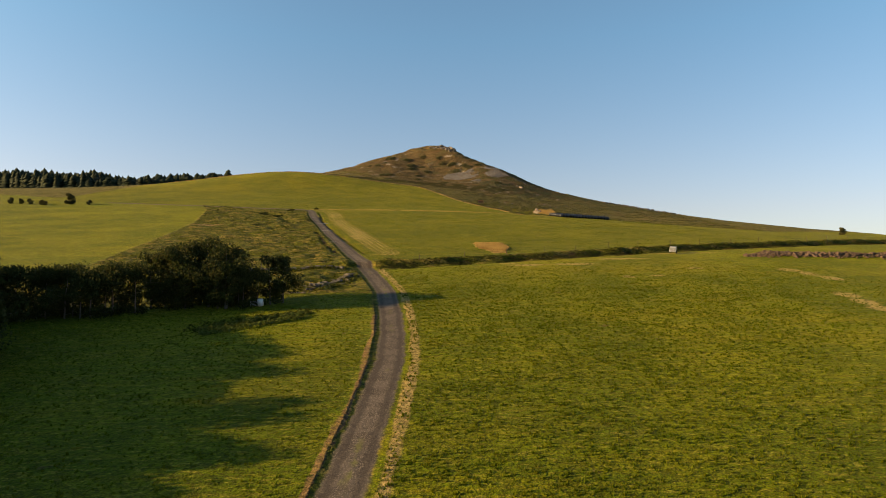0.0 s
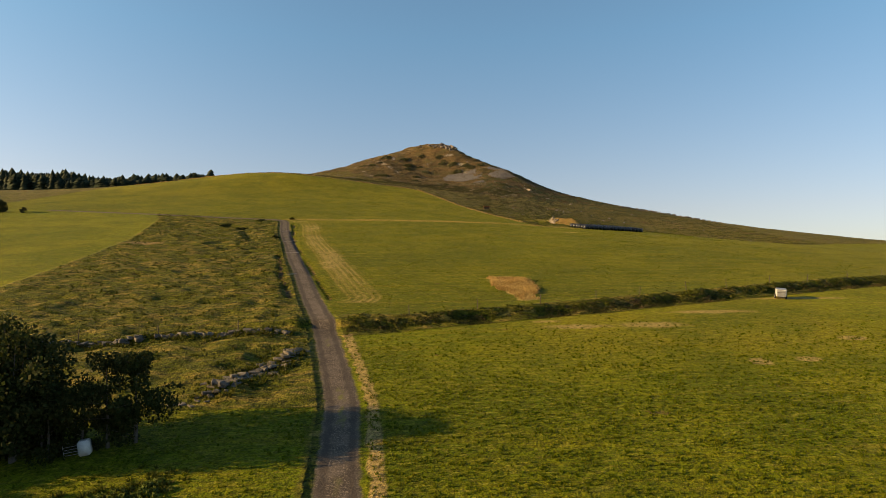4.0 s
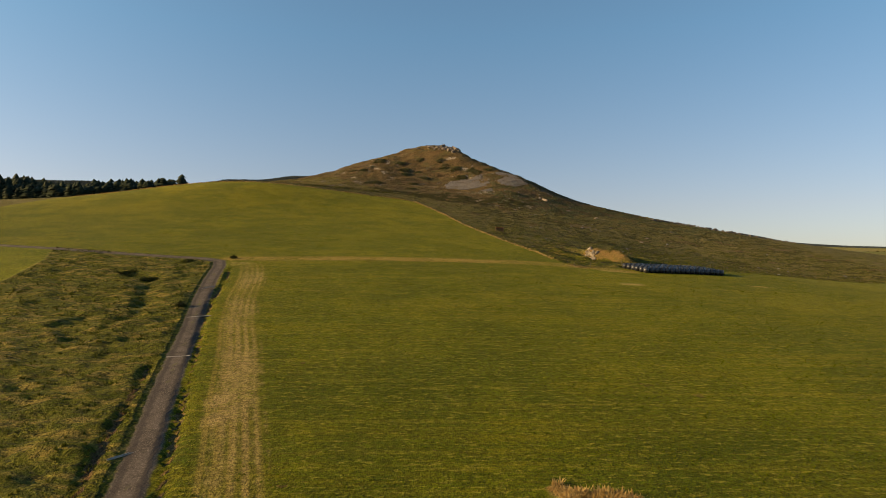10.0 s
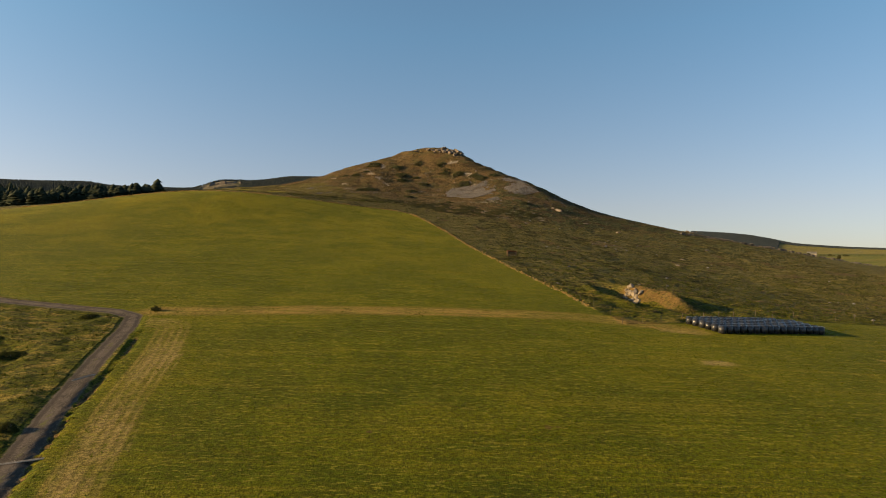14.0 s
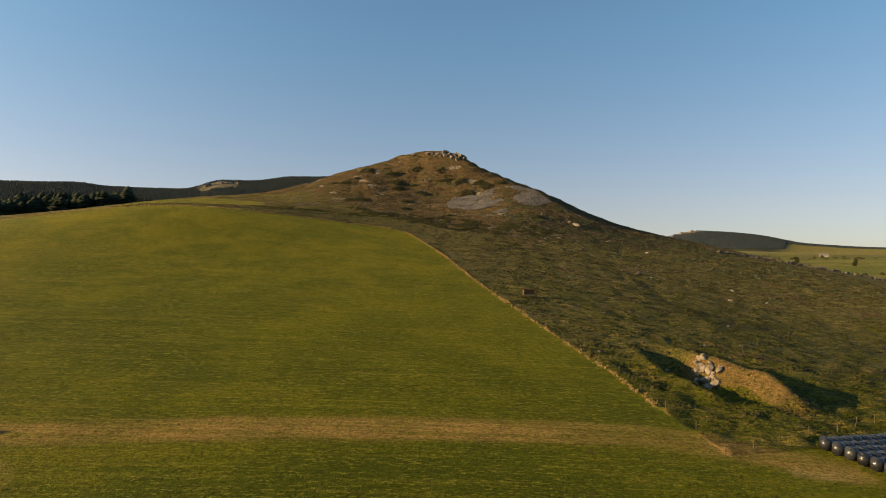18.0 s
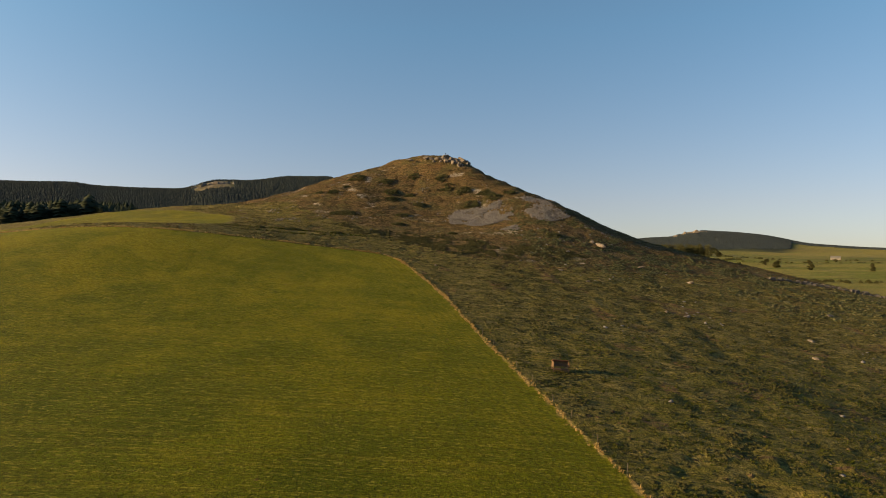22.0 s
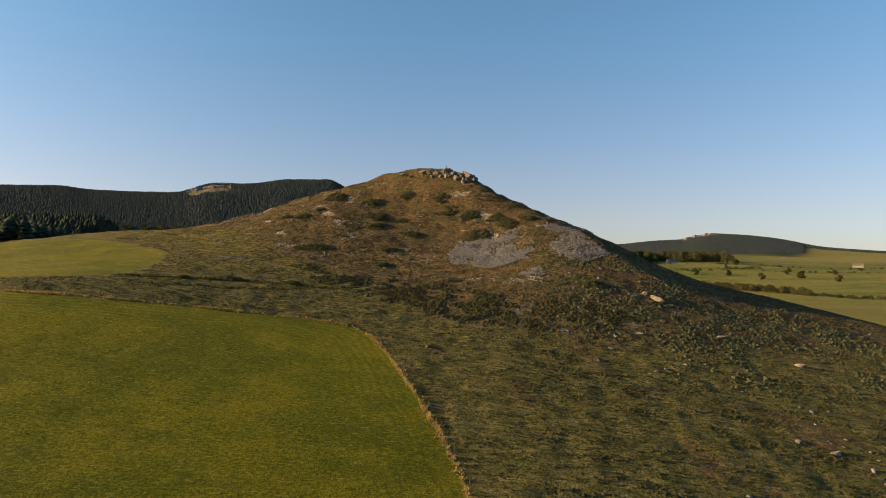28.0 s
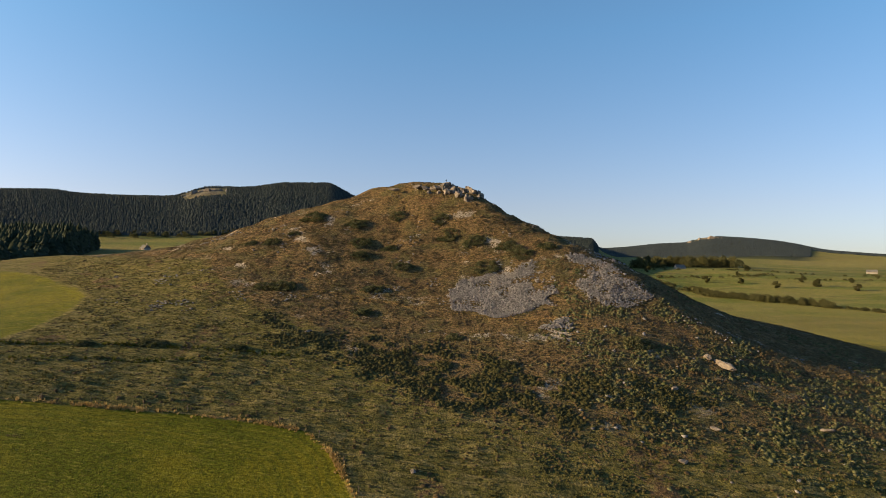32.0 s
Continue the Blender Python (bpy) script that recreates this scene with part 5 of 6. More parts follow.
# ---- scree ----
for name, outline, n, size, seed, loose, label in (("scree_field", SCREE, 19000, (0.12, 0.38), 71, 300, "pale grey scree of angular basalt blocks on the hill's flank"),
                                                    ("scree_field", SCREE_EAST, 5600, (0.12, 0.40), 72, 160, "pale scree streak beside the hill's shady edge"),
                                                    ("scree_field", SCREE_LOW, 520, (0.25, 0.5), 73, 60, "small spill of grey stones below a path")):
    r = np.random.default_rng(seed)
    scree = tagged(new(name), label, "scree")
    ax, ay = np.array(outline).T
    x, y = spread(n * 2, (ax.min() - 1, ay.min() - 1, ax.max() + 1, ay.max() + 1), r,
                  lambda a, b: smooth(-0.9, 0.9, inside(outline, a, b) + 7 * fbm(a, b, 5, 4) - 0.4) * (1 - 0.85 * smooth(0.68, 0.8, value_noise(a, b, 3.2))))
    z = ground_height(x, y) + r.uniform(-0.02, 0.22, len(x))
    s = r.uniform(*size, len(x))
    order = np.argsort(y)
    x, y, z, s = x[order], y[order], z[order], s[order]
    loose_stones(scree, "block", x[:loose], y[:loose], z[:loose], s[:loose] * 1.1, seed, M_SCREE)
    v, f = stones(x[loose:], y[loose:], z[loose:], s[loose:], r, 0.55, 0.7)
    tagged(sheet("blocks", v, f, M_SCREE, scree), kind="stuff")

for k, (px, py, sx, sy, sz) in enumerate(((50.8, 399.6, 2.3, 0.9, 0.8), (59.5, 382.5, 1.5, 0.7, 0.5), (56, 337.5, 1.1, 0.6, 0.35), (52, 340, 0.7, 0.5, 0.3), (48.6, 401.5, 1.0, 0.6, 0.6), (40.5, 378.4, 0.8, 0.45, 0.3), (32.3, 368.6, 0.7, 0.45, 0.3), (38.3, 388.7, 0.9, 0.5, 0.35), (-3, 359.5, 0.6, 0.45, 0.3),
                                          (70, 372, 1.2, 0.6, 0.4), (38, 360, 0.6, 0.4, 0.3), (-26, 402, 0.8, 0.5, 0.35), (-82, 436, 0.7, 0.5, 0.35), (80, 330, 0.9, 0.5, 0.35), (74, 318, 0.8, 0.5, 0.3), (98, 352, 1.0, 0.6, 0.4))):
    rock_thing("boulder", px, py, sx, sy, sz, k + 3, "pale boulder lying in the heath", (12, -15 if k == 0 else 5), 0.3)
x, y = spread(16000, (-75, 395, 60, 478), np.random.default_rng(77), lambda a, b: smooth(0.56, 0.8, value_noise(a + 40, b, 9)) * smooth(0.4, 0.9, value_noise(a, b + 70, 4)) * smooth(395, 412, b))
_r = np.random.default_rng(78)
v, f = stones(x, y, ground_height(x, y) + 0.05, _r.uniform(0.15, 0.5, len(x)), _r)
tagged(sheet("scattered_stones", v, f, M_SCREE), "loose pale stones scattered over the heathy hillside", "stones", kind="stuff")
x, y = spread(1500, (20, 240, 130, 415), np.random.default_rng(79), lambda a, b: smooth(0.6, 0.85, value_noise(a + 10, b, 14)) * 0.5)
v, f = stones(x, y, ground_height(x, y) + 0.02, _r.uniform(0.2, 0.6, len(x)), _r)
tagged(sheet("scattered_stones", v, f, M_SCREE), "loose pale stones scattered over rough grazing", "stones", kind="stuff")

# pale cliffs on the wooded ridge and on the mesa
for name, bearing, d, wide, high, k, label in (("ridge_cliff", -22.6, 1405, 16, 12, 8, "pale cliff breaking out of a wooded ridge"), ("mesa_cliff", 22.05, 3720, 34, 34, 7, "grey cliff on the edge of a far mesa")):
    cliff = tagged(new(name), label, "cliff")
    for i in range(k):
        a = radians(bearing + (i - k / 2 + 0.5) * math.degrees(wide * 0.8 / d))
        px, py = d * math.sin(a), 288 + d * math.cos(a)
        ob = part("cliff_block", boulder(90 + i, wide * 0.7, wide * 0.5, high, 0.25, 3), M_ROCK, cliff)
        ob.matrix_local = pose(px, py, height(px, py) - high * (0.62 + 0.10 * math.sin(i * 2.3)), 0, 6 * math.sin(i), 40 * i)


# ---- things of the farm ----
def wheel(parent, at, radius, wide):
    bm = bmesh.new()
    bmesh.ops.create_cone(bm, cap_ends=True, segments=20, radius1=radius, radius2=radius, depth=wide, matrix=pose(*at, 0, 90, 0))
    bmesh.ops.bevel(bm, geom=[e for e in bm.edges if len(e.link_faces) == 2 and e.calc_face_angle() > 1], offset=wide * 0.2, segments=2, affect="EDGES")
    w = part("wheel", bm, M_TYRE, parent, "black rubber tyre", True)
    bm = bmesh.new()
    bmesh.ops.create_cone(bm, cap_ends=True, segments=16, radius1=radius * 0.55, radius2=radius * 0.5, depth=wide * 1.08, matrix=pose(*at, 0, 90, 0))
    part("rim", bm, M_STEEL, w, "grey steel rim")


def box_trailer(px, py, turn):
    t = tagged(new("box_trailer"), "white livestock trailer parked in a meadow below a bank", "trailer")
    part("body", block(bmesh.new(), 1.7, 2.9, 1.35, (0, 0, 1.18), bevel=0.05), M_WHITE, t)
    part("roof", block(bmesh.new(), 1.78, 2.98, 0.07, (0, 0, 1.89), bevel=0.025), M_STEEL, t, "pale metal roof")
    for s in (-1, 1):
        for k in range(5):
            part("side_rib", block(bmesh.new(), 0.03, 0.05, 1.3, (s * 0.862, -1.2 + 0.6 * k, 1.18)), M_STEEL, t, "vertical metal rib")
        wheel(t, (s * 0.95, -0.35, 0.34), 0.34, 0.2)
        wheel(t, (s * 0.95, 0.42, 0.34), 0.34, 0.2)
        part("mudguard", block(bmesh.new(), 0.24, 1.7, 0.05, (s * 0.96, 0.03, 0.76), bevel=0.02), M_TYRE, t, "black mudguard")
    part("rear_door", block(bmesh.new(), 1.55, 0.05, 1.2, (0, -1.478, 1.16), bevel=0.015), M_STEEL, t, "grey ramp door")
    part("door_bar", block(bmesh.new(), 1.5, 0.04, 0.06, (0, -1.52, 1.3)), M_TYRE, t)
    part("chassis", block(bmesh.new(), 1.3, 2.9, 0.12, (0, 0, 0.44)), M_TYRE, t, "dark steel chassis")
    part("drawbar", rod(bmesh.new(), (0, 1.4, 0.44), (0, 2.7, 0.40), 0.05), M_STEEL, t)
    part("jockey_wheel", rod(bmesh.new(), (0.12, 2.4, -0.02), (0.12, 2.4, 0.6), 0.04), M_STEEL, t)
    t.matrix_world = pose(px, py, height(px, py), 3, 4, turn) @ Matrix.Scale(0.66, 4)
    return t


box_trailer(43.5, 115.4, -24)


def hay_rack(px, py, turn):
    t = tagged(new("hay_rack"), "brown wooden feeding shelter with barred sides on the heath", "hay rack")
    for sx in (-1, 1):
        for sy in (-1, 1):
            part("leg", block(bmesh.new(), 0.09, 0.09, 1.5, (sx * 1.15, sy * 0.6, 0.7), bevel=0.01), M_PLANK, t)
        part("side_panel", block(bmesh.new(), 0.05, 1.15, 0.85, (sx * 1.16, 0, 1.02), bevel=0.01), M_PLANK, t)
    for k in range(3):
        part("back_board", block(bmesh.new(), 2.3, 0.04, 0.26, (0, 0.62, 0.72 + 0.29 * k), bevel=0.008), M_PLANK, t)
    part("roof_board", block(bmesh.new(), 2.5, 0.85, 0.07, (0, 0.42, 1.47), (-24, 0, 0), 0.012), M_RED, t, "tilted red-brown roof board")
    for k in range(7):
        part("feed_bar", rod(bmesh.new(), (-0.9 + 0.3 * k, -0.6, 0.05), (-0.9 + 0.3 * k, -0.55, 1.1), 0.03), M_WOOD, t, "pale upright bar")
    part("rail", rod(bmesh.new(), (-1.15, -0.58, 1.1), (1.15, -0.58, 1.1), 0.035), M_WOOD, t, "pale rail")
    part("floor", block(bmesh.new(), 2.2, 1.1, 0.06, (0, 0, 0.32)), M_PLANK, t)
    t.matrix_world = pose(px, py, height(px, py) + 0.02, 2, 4, turn) @ Matrix.Scale(1.05, 4)


hay_rack(17.9, 290.2, 4)


def trough_hut(px, py):
    t = tagged(new("water_tank"), "white tank and metal gate under dark alders", "tank")
    part("tank", block(bmesh.new(), 0.95, 0.9, 1.3, (0.5, 0, 0.68), bevel=0.09), M_WHITE, t, soft=True)
    part("lid", block(bmesh.new(), 0.5, 0.5, 0.07, (0.5, 0, 1.36), bevel=0.02), M_STEEL, t)
    for k in range(4):
        part("gate_rail", rod(bmesh.new(), (-1.2, -0.1, 0.25 + 0.25 * k), (0.0, -0.1, 0.25 + 0.25 * k), 0.025), M_STEEL, t, "galvanised tube")
    for k in (-1.2, 0.0):
        part("gate_post", rod(bmesh.new(), (k, -0.1, 0), (k, -0.1, 1.15), 0.035), M_STEEL, t)
    t.matrix_world = pose(px, py, height(px, py), 3, -8, 14) @ Matrix.Scale(0.68, 4)


trough_hut(-22.2, 73.3)


def stone_barn(px, py, long, wide, high, turn, label, roof_up=0.55):
    t = tagged(new("stone_barn"), label, "barn")
    part("wall", block(bmesh.new(), long, wide, high, (0, 0, high / 2 - 0.3)), M_MASONRY, t)
    bm = bmesh.new()
    for sy in (-1, 1):
        a = [bm.verts.new(p) for p in ((-long / 2 - 0.4, sy * (wide / 2 + 0.5), high - 0.5), (long / 2 + 0.4, sy * (wide / 2 + 0.5), high - 0.5), (long / 2 + 0.4, 0, high + wide * roof_up), (-long / 2 - 0.4, 0, high + wide * roof_up))]
        bm.faces.new(a)
    bmesh.ops.solidify(bm, geom=bm.faces[:], thickness=0.25)
    part("roof", bm, M_SLATE, t, "grey stone-slate roof")
    for sx in (-1, 1):
        bm = bmesh.new()
        q = [bm.verts.new((sx * long / 2, y2, z2)) for y2, z2 in ((-wide / 2, high - 0.4), (wide / 2, high - 0.4), (0, high + wide * roof_up - 0.3))]
        bm.faces.new(q)
        bmesh.ops.solidify(bm, geom=bm.faces[:], thickness=0.3)
        part("gable", bm, M_MASONRY, t)
    for k in (-0.28, 0.2):
        part("door" if k < 0 else "window", block(bmesh.new(), 1.6 if k < 0 else 0.9, 0.16, 2.0 if k < 0 else 1.0, (k * long, -wide / 2 - 0.04, 0.9 if k < 0 else 1.6)), M_PLANK, t, "dark wooden opening")
    part("chimney", block(bmesh.new(), 0.8, 0.8, 1.6, (long * 0.35, 0, high + wide * roof_up + 0.4)), M_MASONRY, t)
    t.matrix_world = pose(px, py, height(px, py), 0, 0, turn)


stone_barn(484, 1612, 24, 10, 4, 20, "long pale farmhouse with a grey roof on the plain")
stone_barn(903, 1628, 20, 9, 4, -30, "pale farm building on the far plain")
stone_barn(-284, 842, 8, 6, 2.0, -35, "small stone barn with a grey roof beyond the crest", 0.5)


# ---- shrubs of the hill ----
def shrub_thing(name, px, py, wide, high, seed, label, material=None):
    r = np.random.default_rng(seed)
    n = 34
    a, q = r.uniform(0, 6.28, n), np.sqrt(r.uniform(0, 1, n))
    cx, cy = px + wide * q * np.cos(a), py + wide * 0.75 * q * np.sin(a)
    w = wide * r.uniform(0.2, 0.36, n)
    thing = tagged(new(name), label, "shrub")
    v, f = domes(cx, cy, ground_height(cx, cy) - 0.05, w, high * (1.1 - 0.6 * q) * r.uniform(0.6, 1.1, n), 110, r, 0.20)
    sheet("foliage", v, f, material or M_JUNIPER, thing)
    bm = bmesh.new()
    for k in range(5):
        z0 = height(px, py)
        rod(bm, (px, py, z0 - 0.1), (px + wide * 0.5 * math.cos(k * 1.3), py + wide * 0.4 * math.sin(k * 1.3), z0 + high * 0.6), 0.05, 0.02, 5)
    part("stem", bm, M_BARK, thing)
    return thing


for k, (px, py, w, h) in enumerate(SHRUBS):
    shrub_thing("juniper_shrub", px, py, w, h, 200 + k, "dark green juniper shrub on the brown hillside")
for k, (px, py, w, h) in enumerate(((-45.4, 218.8, 0.9, 0.8), (-53.2, 214.5, 1.0, 0.7), (-38.9, 177.4, 0.8, 0.7), (-60, 203, 1.8, 0.7), (-54, 199, 1.6, 0.7))):
    shrub_thing("broom_bush", px, py, w, h, 300 + k, "small dark bush beside the gravel track", M_LEAF)

# ---- cover too dense to count ----
rng = np.random.default_rng(15)


def off_field(a, b):
    return sample("field", a, b) < -0.6


def off_road(a, b):
    return along(ROAD, a, b)[0] > 2.1


x, y = spread(9000, (-90, 82, -8, 220), rng, lambda a, b: off_field(a, b) * off_road(a, b) * (b < 219) * (0.25 + 0.75 * smooth(0.4, 0.7, value_noise(a, b, 3))))
v, f = blades(x, y, ground_height(x, y), rng.uniform(0.15, 0.42, len(x)), rng.uniform(0.10, 0.34, len(x)), 9, rng, 0.8)
tagged(sheet("rough_grass", v, f, M_TUSSOCK), "tussocky rough grass of a grazed pasture", "grass", kind="stuff")
x, y = spread(60000, (-12, 24, 60, 112), rng, lambda a, b: (inside(MEADOW_LOW, a, b) > 0.3) * (0.45 + 0.45 * smooth(0.35, 0.7, value_noise(a, b, 1.6))) * (1 - smooth(0.40, 0.78, np.abs(a) / (8 + b))) * (1 - smooth(70, 112, b)))
v, f = blades(x, y, ground_height(x, y), rng.uniform(0.08, 0.22, len(x)), rng.uniform(0.07, 0.20, len(x)), 7, rng, 0.9)
tagged(sheet("meadow_grass", v, f, M_GRASS), "short green meadow grass in small tufts", "grass", kind="stuff")
x, y = spread(16000, (-55, 24, -6, 84), rng, lambda a, b: (inside(MEADOW_NEAR, a, b) > 0.2) * (0.45 + 0.45 * smooth(0.35, 0.7, value_noise(a, b, 1.6))))
v, f = blades(x, y, ground_height(x, y), rng.uniform(0.08, 0.24, len(x)), rng.uniform(0.05, 0.16, len(x)), 7, rng, 0.9)
tagged(sheet("meadow_grass", v, f, M_GRASS), "short green meadow grass in small tufts", "grass", kind="stuff")
x, y = spread(95000, (-80, 104, 75, 372), rng, lambda a, b: (inside(MEADOW_UP, a, b) > 0.3) * (0.1 + 0.9 * smooth(0.45, 0.72, value_noise(a, b, 1.8))) * (a < 75))
v, f = blades(x, y, ground_height(x, y), rng.uniform(0.1, 0.25, len(x)), rng.uniform(0.05, 0.14, len(x)), 6, rng, 0.9)
tagged(sheet("meadow_grass", v, f, M_GRASS), "short green meadow grass in small tufts", "grass", kind="stuff")
x, y = spread(9500, (5, 110, 15, 130), rng, lambda a, b: smooth(-0.5, 1.2, inside(STRAW, a, b) + 4 * fbm(a, b, 2.5, 3)) * smooth(111, 121, b + 0.5 * (a - 9)))
v, f = blades(x, y, ground_height(x, y), rng.uniform(0.08, 0.30, len(x)), rng.uniform(0.12, 0.62, len(x)) * (0.5 + 0.8 * value_noise(x, y, 1.7)), 15, rng, 1.0)
tagged(sheet("straw_patch", v, f, M_STRAW), "uncut patch of tall straw-yellow grass in the mown field", "dry grass", kind="stuff")

r = np.random.default_rng(66)
p, n = np.array(EDGE[2:], float), 5200
ln = np.hypot(*np.diff(p, axis=0).T)
k = r.choice(len(ln), n, p=ln / ln.sum())
q = r.uniform(0, 1, n)[:, None]
x, y = (p[k] * (1 - q) + p[k + 1] * q + r.normal(0, 0.28, (n, 2))).T
keep = r.uniform(0, 1, n) < 0.15 + 0.85 * smooth(0.35, 0.7, value_noise(x, y, 5)) * smooth(300, 355, y)
x, y = x[keep], y[keep]
v, f = blades(x, y, ground_height(x, y), r.uniform(0.1, 0.3, len(x)), r.uniform(0.15, 0.5, len(x)), 9, r, 0.8)
tagged(sheet("straw_fringe", v, f, M_STRAW), "uncut straw-yellow grass along the edge of a mown field", "dry grass", kind="stuff")

# weeds and brambles along the bank, the ditches and the walls
for points, n, away, wide, high, seed, label in ((BANK[:9], 2400, 0.6, 0.22, 0.20, 1, "dark brambles and weeds along a grassy bank"), (LEFT_DITCH, 90, 0.7, 0.12, 0.14, 2, "weeds in a roadside ditch"),
                                                 (RIGHT_DITCH, 160, 0.8, 0.12, 0.14, 3, "weeds in a roadside ditch"), (WALL, 700, 0.7, 0.25, 0.35, 4, "weeds along a tumbled drystone wall"),
                                                 (STONE_BANK, 260, 1.2, 0.25, 0.4, 5, "weeds round a stone pile"), ([(-26, 63.6), (-21, 66), (-17.5, 68.5), (-15.9, 70.4)], 380, 1.0, 0.26, 0.24, 6, "leafy weeds below a row of alders"),
                                                 (PIT_RIM, 90, 0.8, 0.16, 0.2, 7, "weeds on the rim of an old digging"), ([(-68.6, 380), (-58.5, 384), (-48, 387), (-37, 389.5), (-25, 390.5)], 110, 0.4, 0.45, 0.5, 8, "row of low dark shrubs across the heath"),
                                                 ([(-64, 374), (-54, 378), (-40.6, 382.7), (-32.6, 388.4)], 60, 0.5, 0.45, 0.4, 9, "row of low dark shrubs across the heath")):
    r = np.random.default_rng(seed + 90)
    p = np.array(points, float)
    ln = np.hypot(*np.diff(p, axis=0).T)
    k = r.choice(len(ln), n, p=ln / ln.sum())
    q = r.uniform(0, 1, n)[:, None]
    c = p[k] * (1 - q) + p[k + 1] * q + r.normal(0, away, (n, 2))
    c = c[along(ROAD, c[:, 0], c[:, 1])[0] > 2.0]
    x, y = c.T
    v, f = blades(x, y, ground_height(x, y), r.uniform(0.6, 1.3, len(x)) * wide, r.uniform(0.5, 1.3, len(x)) * high, 10, r, 0.9)
    tagged(sheet("bank_grass", v, f, M_TUSSOCK), "long uncut grass", "grass", kind="stuff")
    c = c[: len(c) // 8] + r.normal(0, 0.3, (len(c) // 8, 2))
    x, y = c[along(ROAD, c[:, 0], c[:, 1])[0] > 2.0].T
    v, f = domes(x, y, ground_height(x, y) - 0.05, r.uniform(0.5, 1.3, len(x)) * wide, r.uniform(0.4, 1.2, len(x)) * high, 16, r, 0.45)
    tagged(sheet("bank_weeds", v, f, M_WEED if seed == 6 else M_JUNIPER), label, "weeds", kind="stuff")

r = np.random.default_rng(88)
p, n = np.array(BANK, float), 3600
ln = np.hypot(*np.diff(p, axis=0).T)
k = r.choice(len(ln), n, p=ln / ln.sum())
q, low = r.uniform(0, 1, n)[:, None], r.uniform(-0.1, 1.9, n) * (0.6 + 0.8 * r.uniform(0, 1, n))
step = np.diff(p, axis=0)[k] / ln[k][:, None]
x, y = (p[k] * (1 - q) + p[k + 1] * q + np.stack([step[:, 1], -step[:, 0]], -1) * low[:, None]).T
keep = (along(ROAD, x, y)[0] > 2.2) & (value_noise(x, y, 3.4) > 0.38)
x, y = x[keep], y[keep]
v, f = domes(x, y, ground_height(x, y) - 0.08, r.uniform(0.15, 0.42, len(x)), r.uniform(0.10, 0.30, len(x)), 22, r, 0.34)
tagged(sheet("brambles", v, f, M_BRAMBLE), "dark brambles and bracken covering the face of a bank", "brambles", kind="stuff")

# heath: low dwarf shrubs everywhere off the fields, thicker junipers on the eastern flank
x, y = spread(330000, (-110, 222, 130, 485), rng, lambda a, b: off_field(a, b) * (0.12 + 0.88 * smooth(0.35, 0.6, value_noise(a + 31, b, 1.9))) * (0.55 + 0.45 * value_noise(a, b, 11)) * (0.14 + 0.86 * smooth(340, 378, b)) * (0.2 + 0.8 * smooth(-9, 9, np.multiply(*along(HEATH_EDGE, a, b)[:2]))) * (inside(SCREE, a, b) < 0.5) * (inside(SCREE_EAST, a, b) < 0.5))
s = rng.uniform(0.12, 0.34, len(x)) * (1 + 0.5 * (rng.uniform(0, 1, len(x)) > 0.93))
v, f = mounds(x, y, ground_height(x, y) - 0.05, s, s * rng.uniform(0.35, 0.75, len(x)), rng)
tagged(sheet("heath_shrubs", v, f, M_HEATH), "low brown heather and bilberry covering the hillside", "heath", kind="stuff")
x, y = spread(70000, (12, 228, 140, 384), rng, lambda a, b: off_field(a, b) * smooth(0.56, 0.70, value_noise(a * 0.4, b, 1.8)) * (0.35 + 0.65 * smooth(0.4, 0.65, value_noise(a + 70, b, 15))) * (np.hypot(a - 37, b - 247) > 9))
s = rng.uniform(0.12, 0.34, len(x))
v, f = mounds(x, y, ground_height(x, y) - 0.05, s, s * rng.uniform(0.4, 0.9, len(x)), rng)
tagged(sheet("heath_tufts", v, f, M_TUFT), "dark low tufts of dwarf shrub on rough grazing", "heath", kind="stuff")
x, y = spread(64000, (14, 300, 130, 440), rng, lambda a, b: off_field(a, b) * smooth(0, 40, b - 345 - (60 - a) * 0.35) * smooth(0.34, 0.62, value_noise(a, b, 8)) * smooth(0.25, 0.6, value_noise(a, b + 9, 2.4)) * smooth(12, 45, a) * (1 - 0.8 * smooth(-1, 4, np.multiply(*along(SHADE_RIDGE, a, b)[:2]))) * (inside(SCREE, a, b) < -2) * (inside(SCREE_EAST, a, b) < -1))
s = rng.uniform(0.16, 0.5, len(x))
v, f = mounds(x, y, ground_height(x, y) - 0.05, s, s * rng.uniform(0.5, 0.95, len(x)), rng)
tagged(sheet("juniper_scrub", v, f, M_JUNIPER), "thick low juniper scrub on the hill's flank", "scrub", kind="stuff")
x, y = spread(26000, (-40, 372, 46, 412), rng, lambda a, b: off_field(a, b) * smooth(-4, 3, inside([(-36, 407), (-20, 402), (-4, 398), (14, 388), (30, 392), (40, 386), (30, 376), (8, 378), (-10, 386), (-28, 398)], a, b) + 14 * fbm(a, b, 9, 3)) * smooth(0.35, 0.6, value_noise(a, b, 2.0)))
s = rng.uniform(0.2, 0.55, len(x))
v, f = mounds(x, y, ground_height(x, y) - 0.05, s, s * rng.uniform(0.45, 0.9, len(x)), rng)
tagged(sheet("dark_scrub", v, f, M_TUFT), "swath of dark dwarf shrub across the foot of the hill", "scrub", kind="stuff")
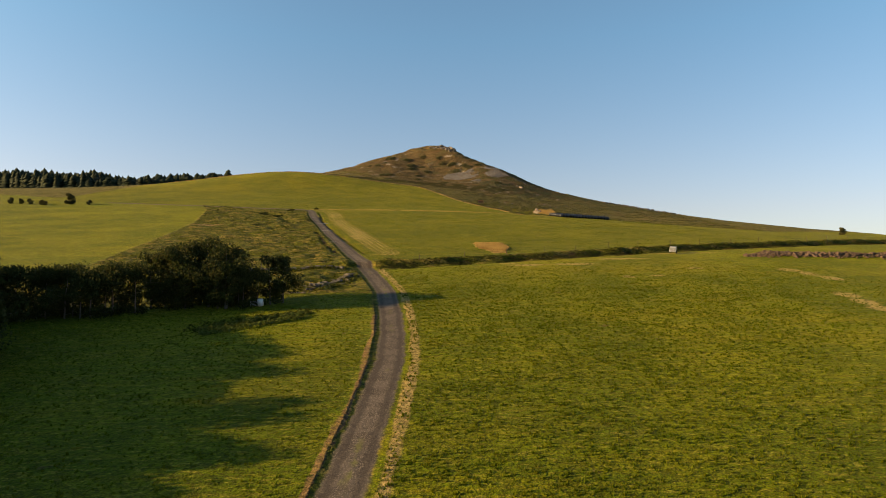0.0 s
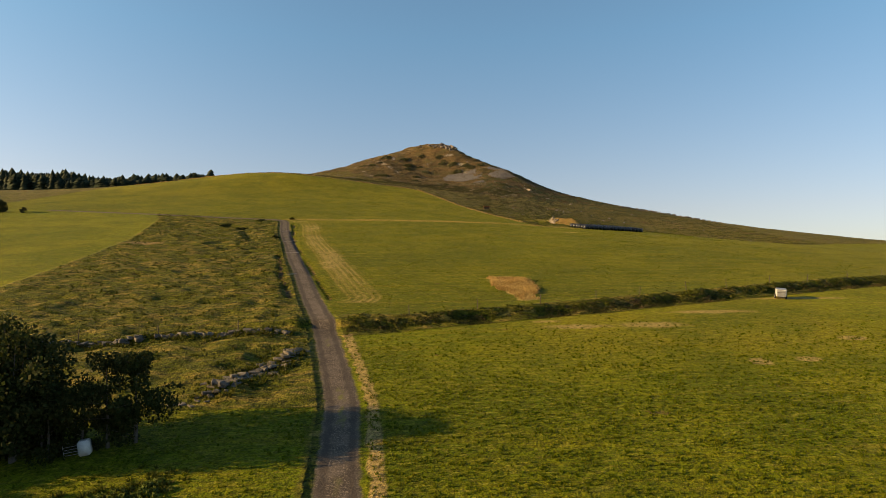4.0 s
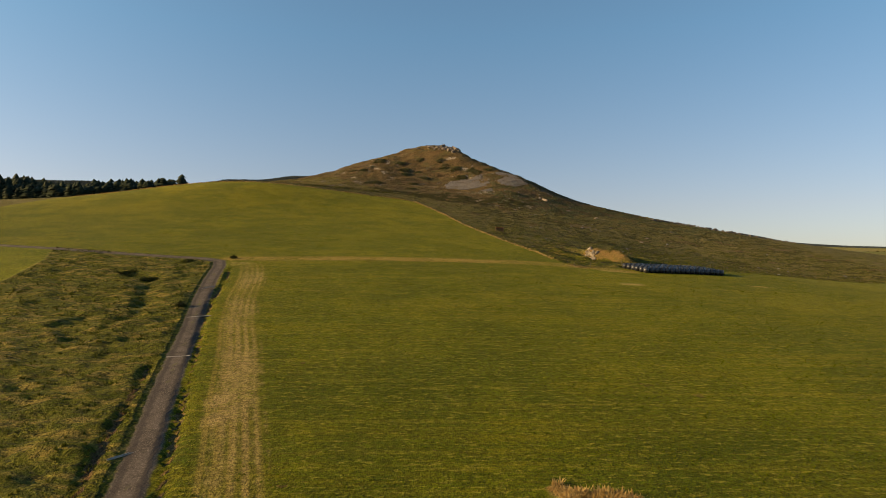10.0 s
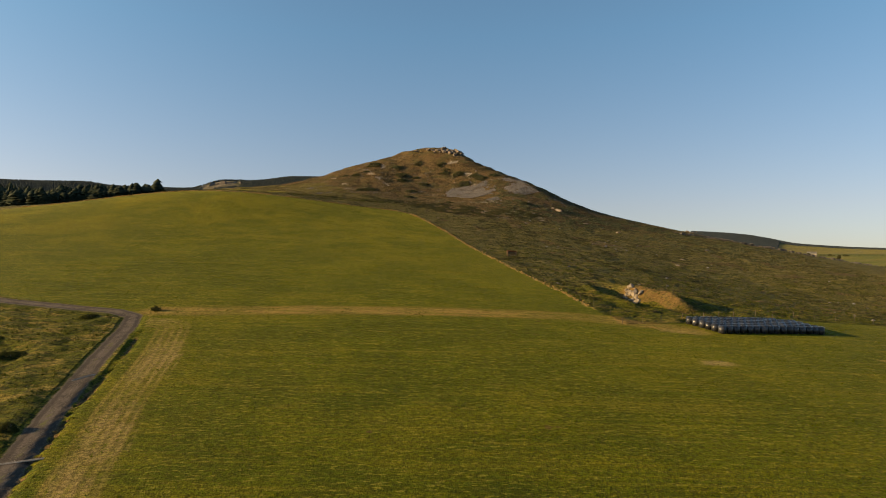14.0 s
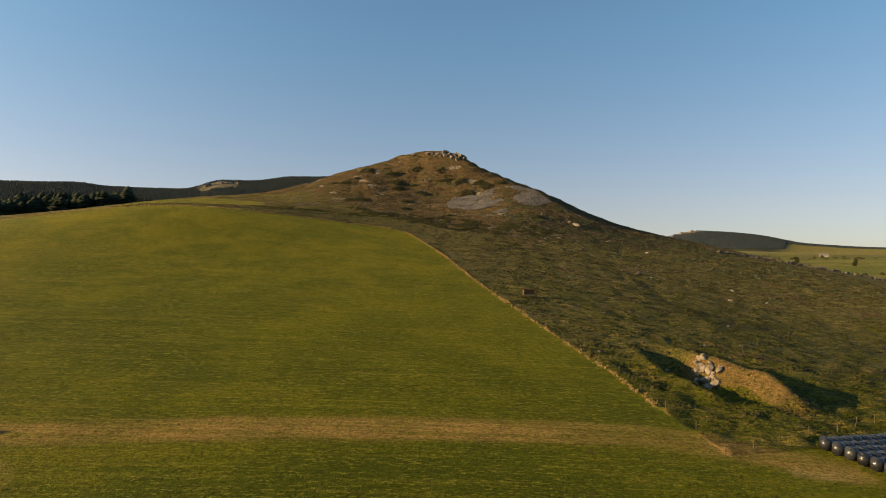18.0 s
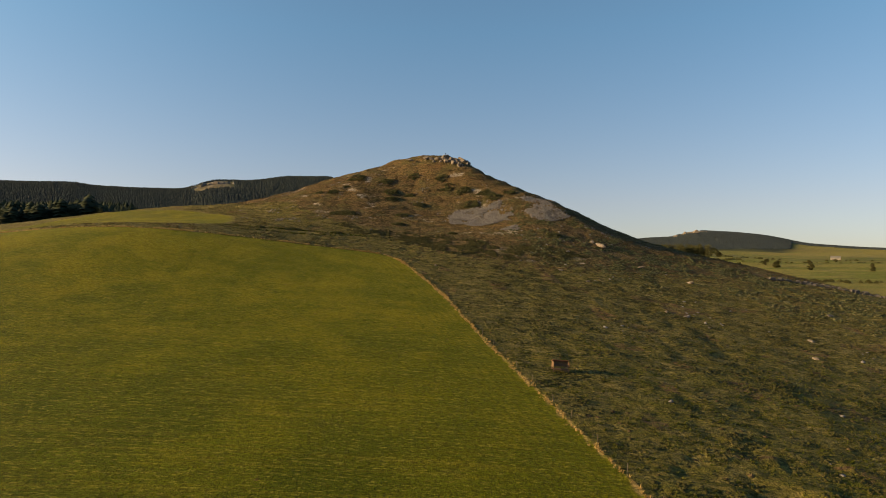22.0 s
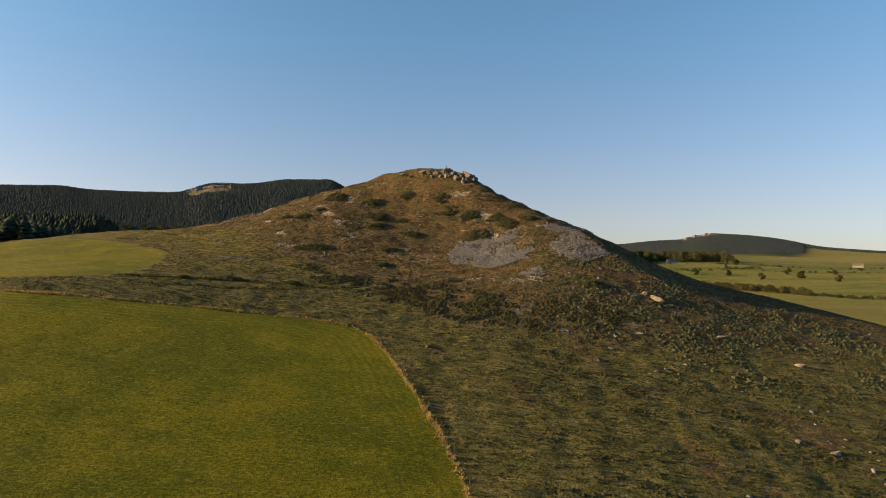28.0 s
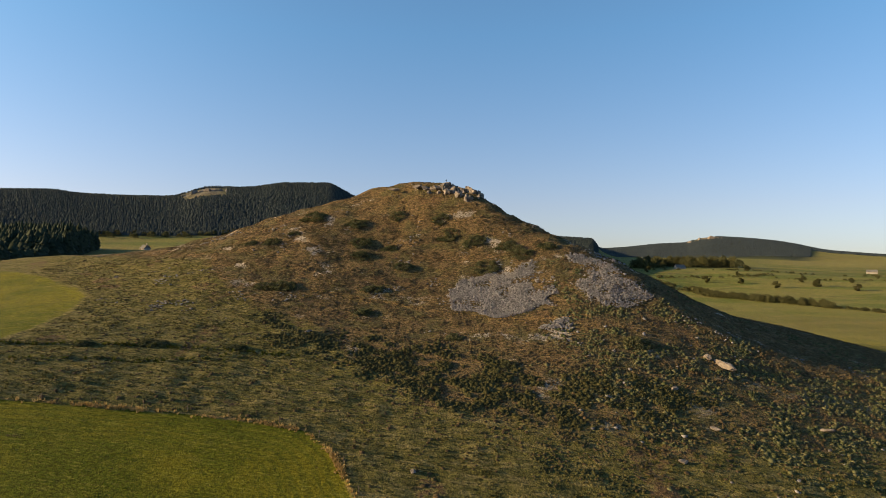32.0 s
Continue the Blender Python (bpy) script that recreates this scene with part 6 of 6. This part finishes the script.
x, y = spread(95000, (-110, 224, 140, 460), rng, lambda a, b: off_field(a, b) * (0.2 + 0.8 * smooth(0.4, 0.7, value_noise(a, b, 3))) * (inside(SCREE, a, b) < 0.5) * (1 - 0.7 * smooth(-30, 0, a) * smooth(345, 385, b)))
for far_side, material, label in ((False, M_TUSSOCK, "tussocky green grass of rough grazing"), (True, M_HILLGRASS, "bleached tan grass on the hill's lower slope")):
    k = ((y + rng.normal(0, 14, len(y))) > 318) == far_side
    v, f = blades(x[k], y[k], ground_height(x[k], y[k]), rng.uniform(0.15, 0.4, k.sum()), rng.uniform(0.10, 0.3, k.sum()), 8, rng, 0.8)
    tagged(sheet("rough_grass", v, f, material), label, "grass", kind="stuff")


# leafy plants in short rows below the alders
r = np.random.default_rng(61)
k, row = np.meshgrid(np.linspace(0, 1, 22), np.arange(4))
k, row = k.ravel() + r.uniform(-0.01, 0.01, 88), row.ravel()
x, y = -25.2 + 9.2 * k + 0.35 * row + r.uniform(-0.12, 0.12, 88), 63.4 + 6.4 * k - 0.85 * row + r.uniform(-0.12, 0.12, 88)
v, f = domes(x, y, ground_height(x, y) - 0.03, r.uniform(0.22, 0.38, 88), r.uniform(0.25, 0.45, 88), 34, r, 0.5)
tagged(sheet("leafy_plants", v, f, M_WEED), "short rows of leafy green plants beside alders", "plants", kind="stuff")

# ---- drain bars laid across the gravel track ----
def drain_bar(ax, ay, bx, by):
    t = tagged(new("drain_channel"), "pale wooden drain channel laid across the gravel track", "drain", "drain channels across the track")
    a, b = Vector((ax, ay, height(ax, ay) - 0.02)), Vector((bx, by, height(bx, by) - 0.02))
    across = Vector((b.y - a.y, a.x - b.x, 0)).normalized()
    for s in (-1, 1):
        part("rail", rod(bmesh.new(), a + across * 0.11 * s, b + across * 0.11 * s, 0.055, 0.055, 6), M_MASONRY, t)
    part("channel_floor", rod(bmesh.new(), a - Vector((0, 0, 0.05)), b - Vector((0, 0, 0.05)), 0.07, 0.07, 6), M_WOOD, t)


for ends in ((-24.7, 132.3, -21.8, 135.9), (-30.9, 155.3, -28.5, 155.8), (-35.5, 171.8, -32.6, 172.8), (-40.7, 189.6, -39.3, 191.6)):
    drain_bar(*ends)
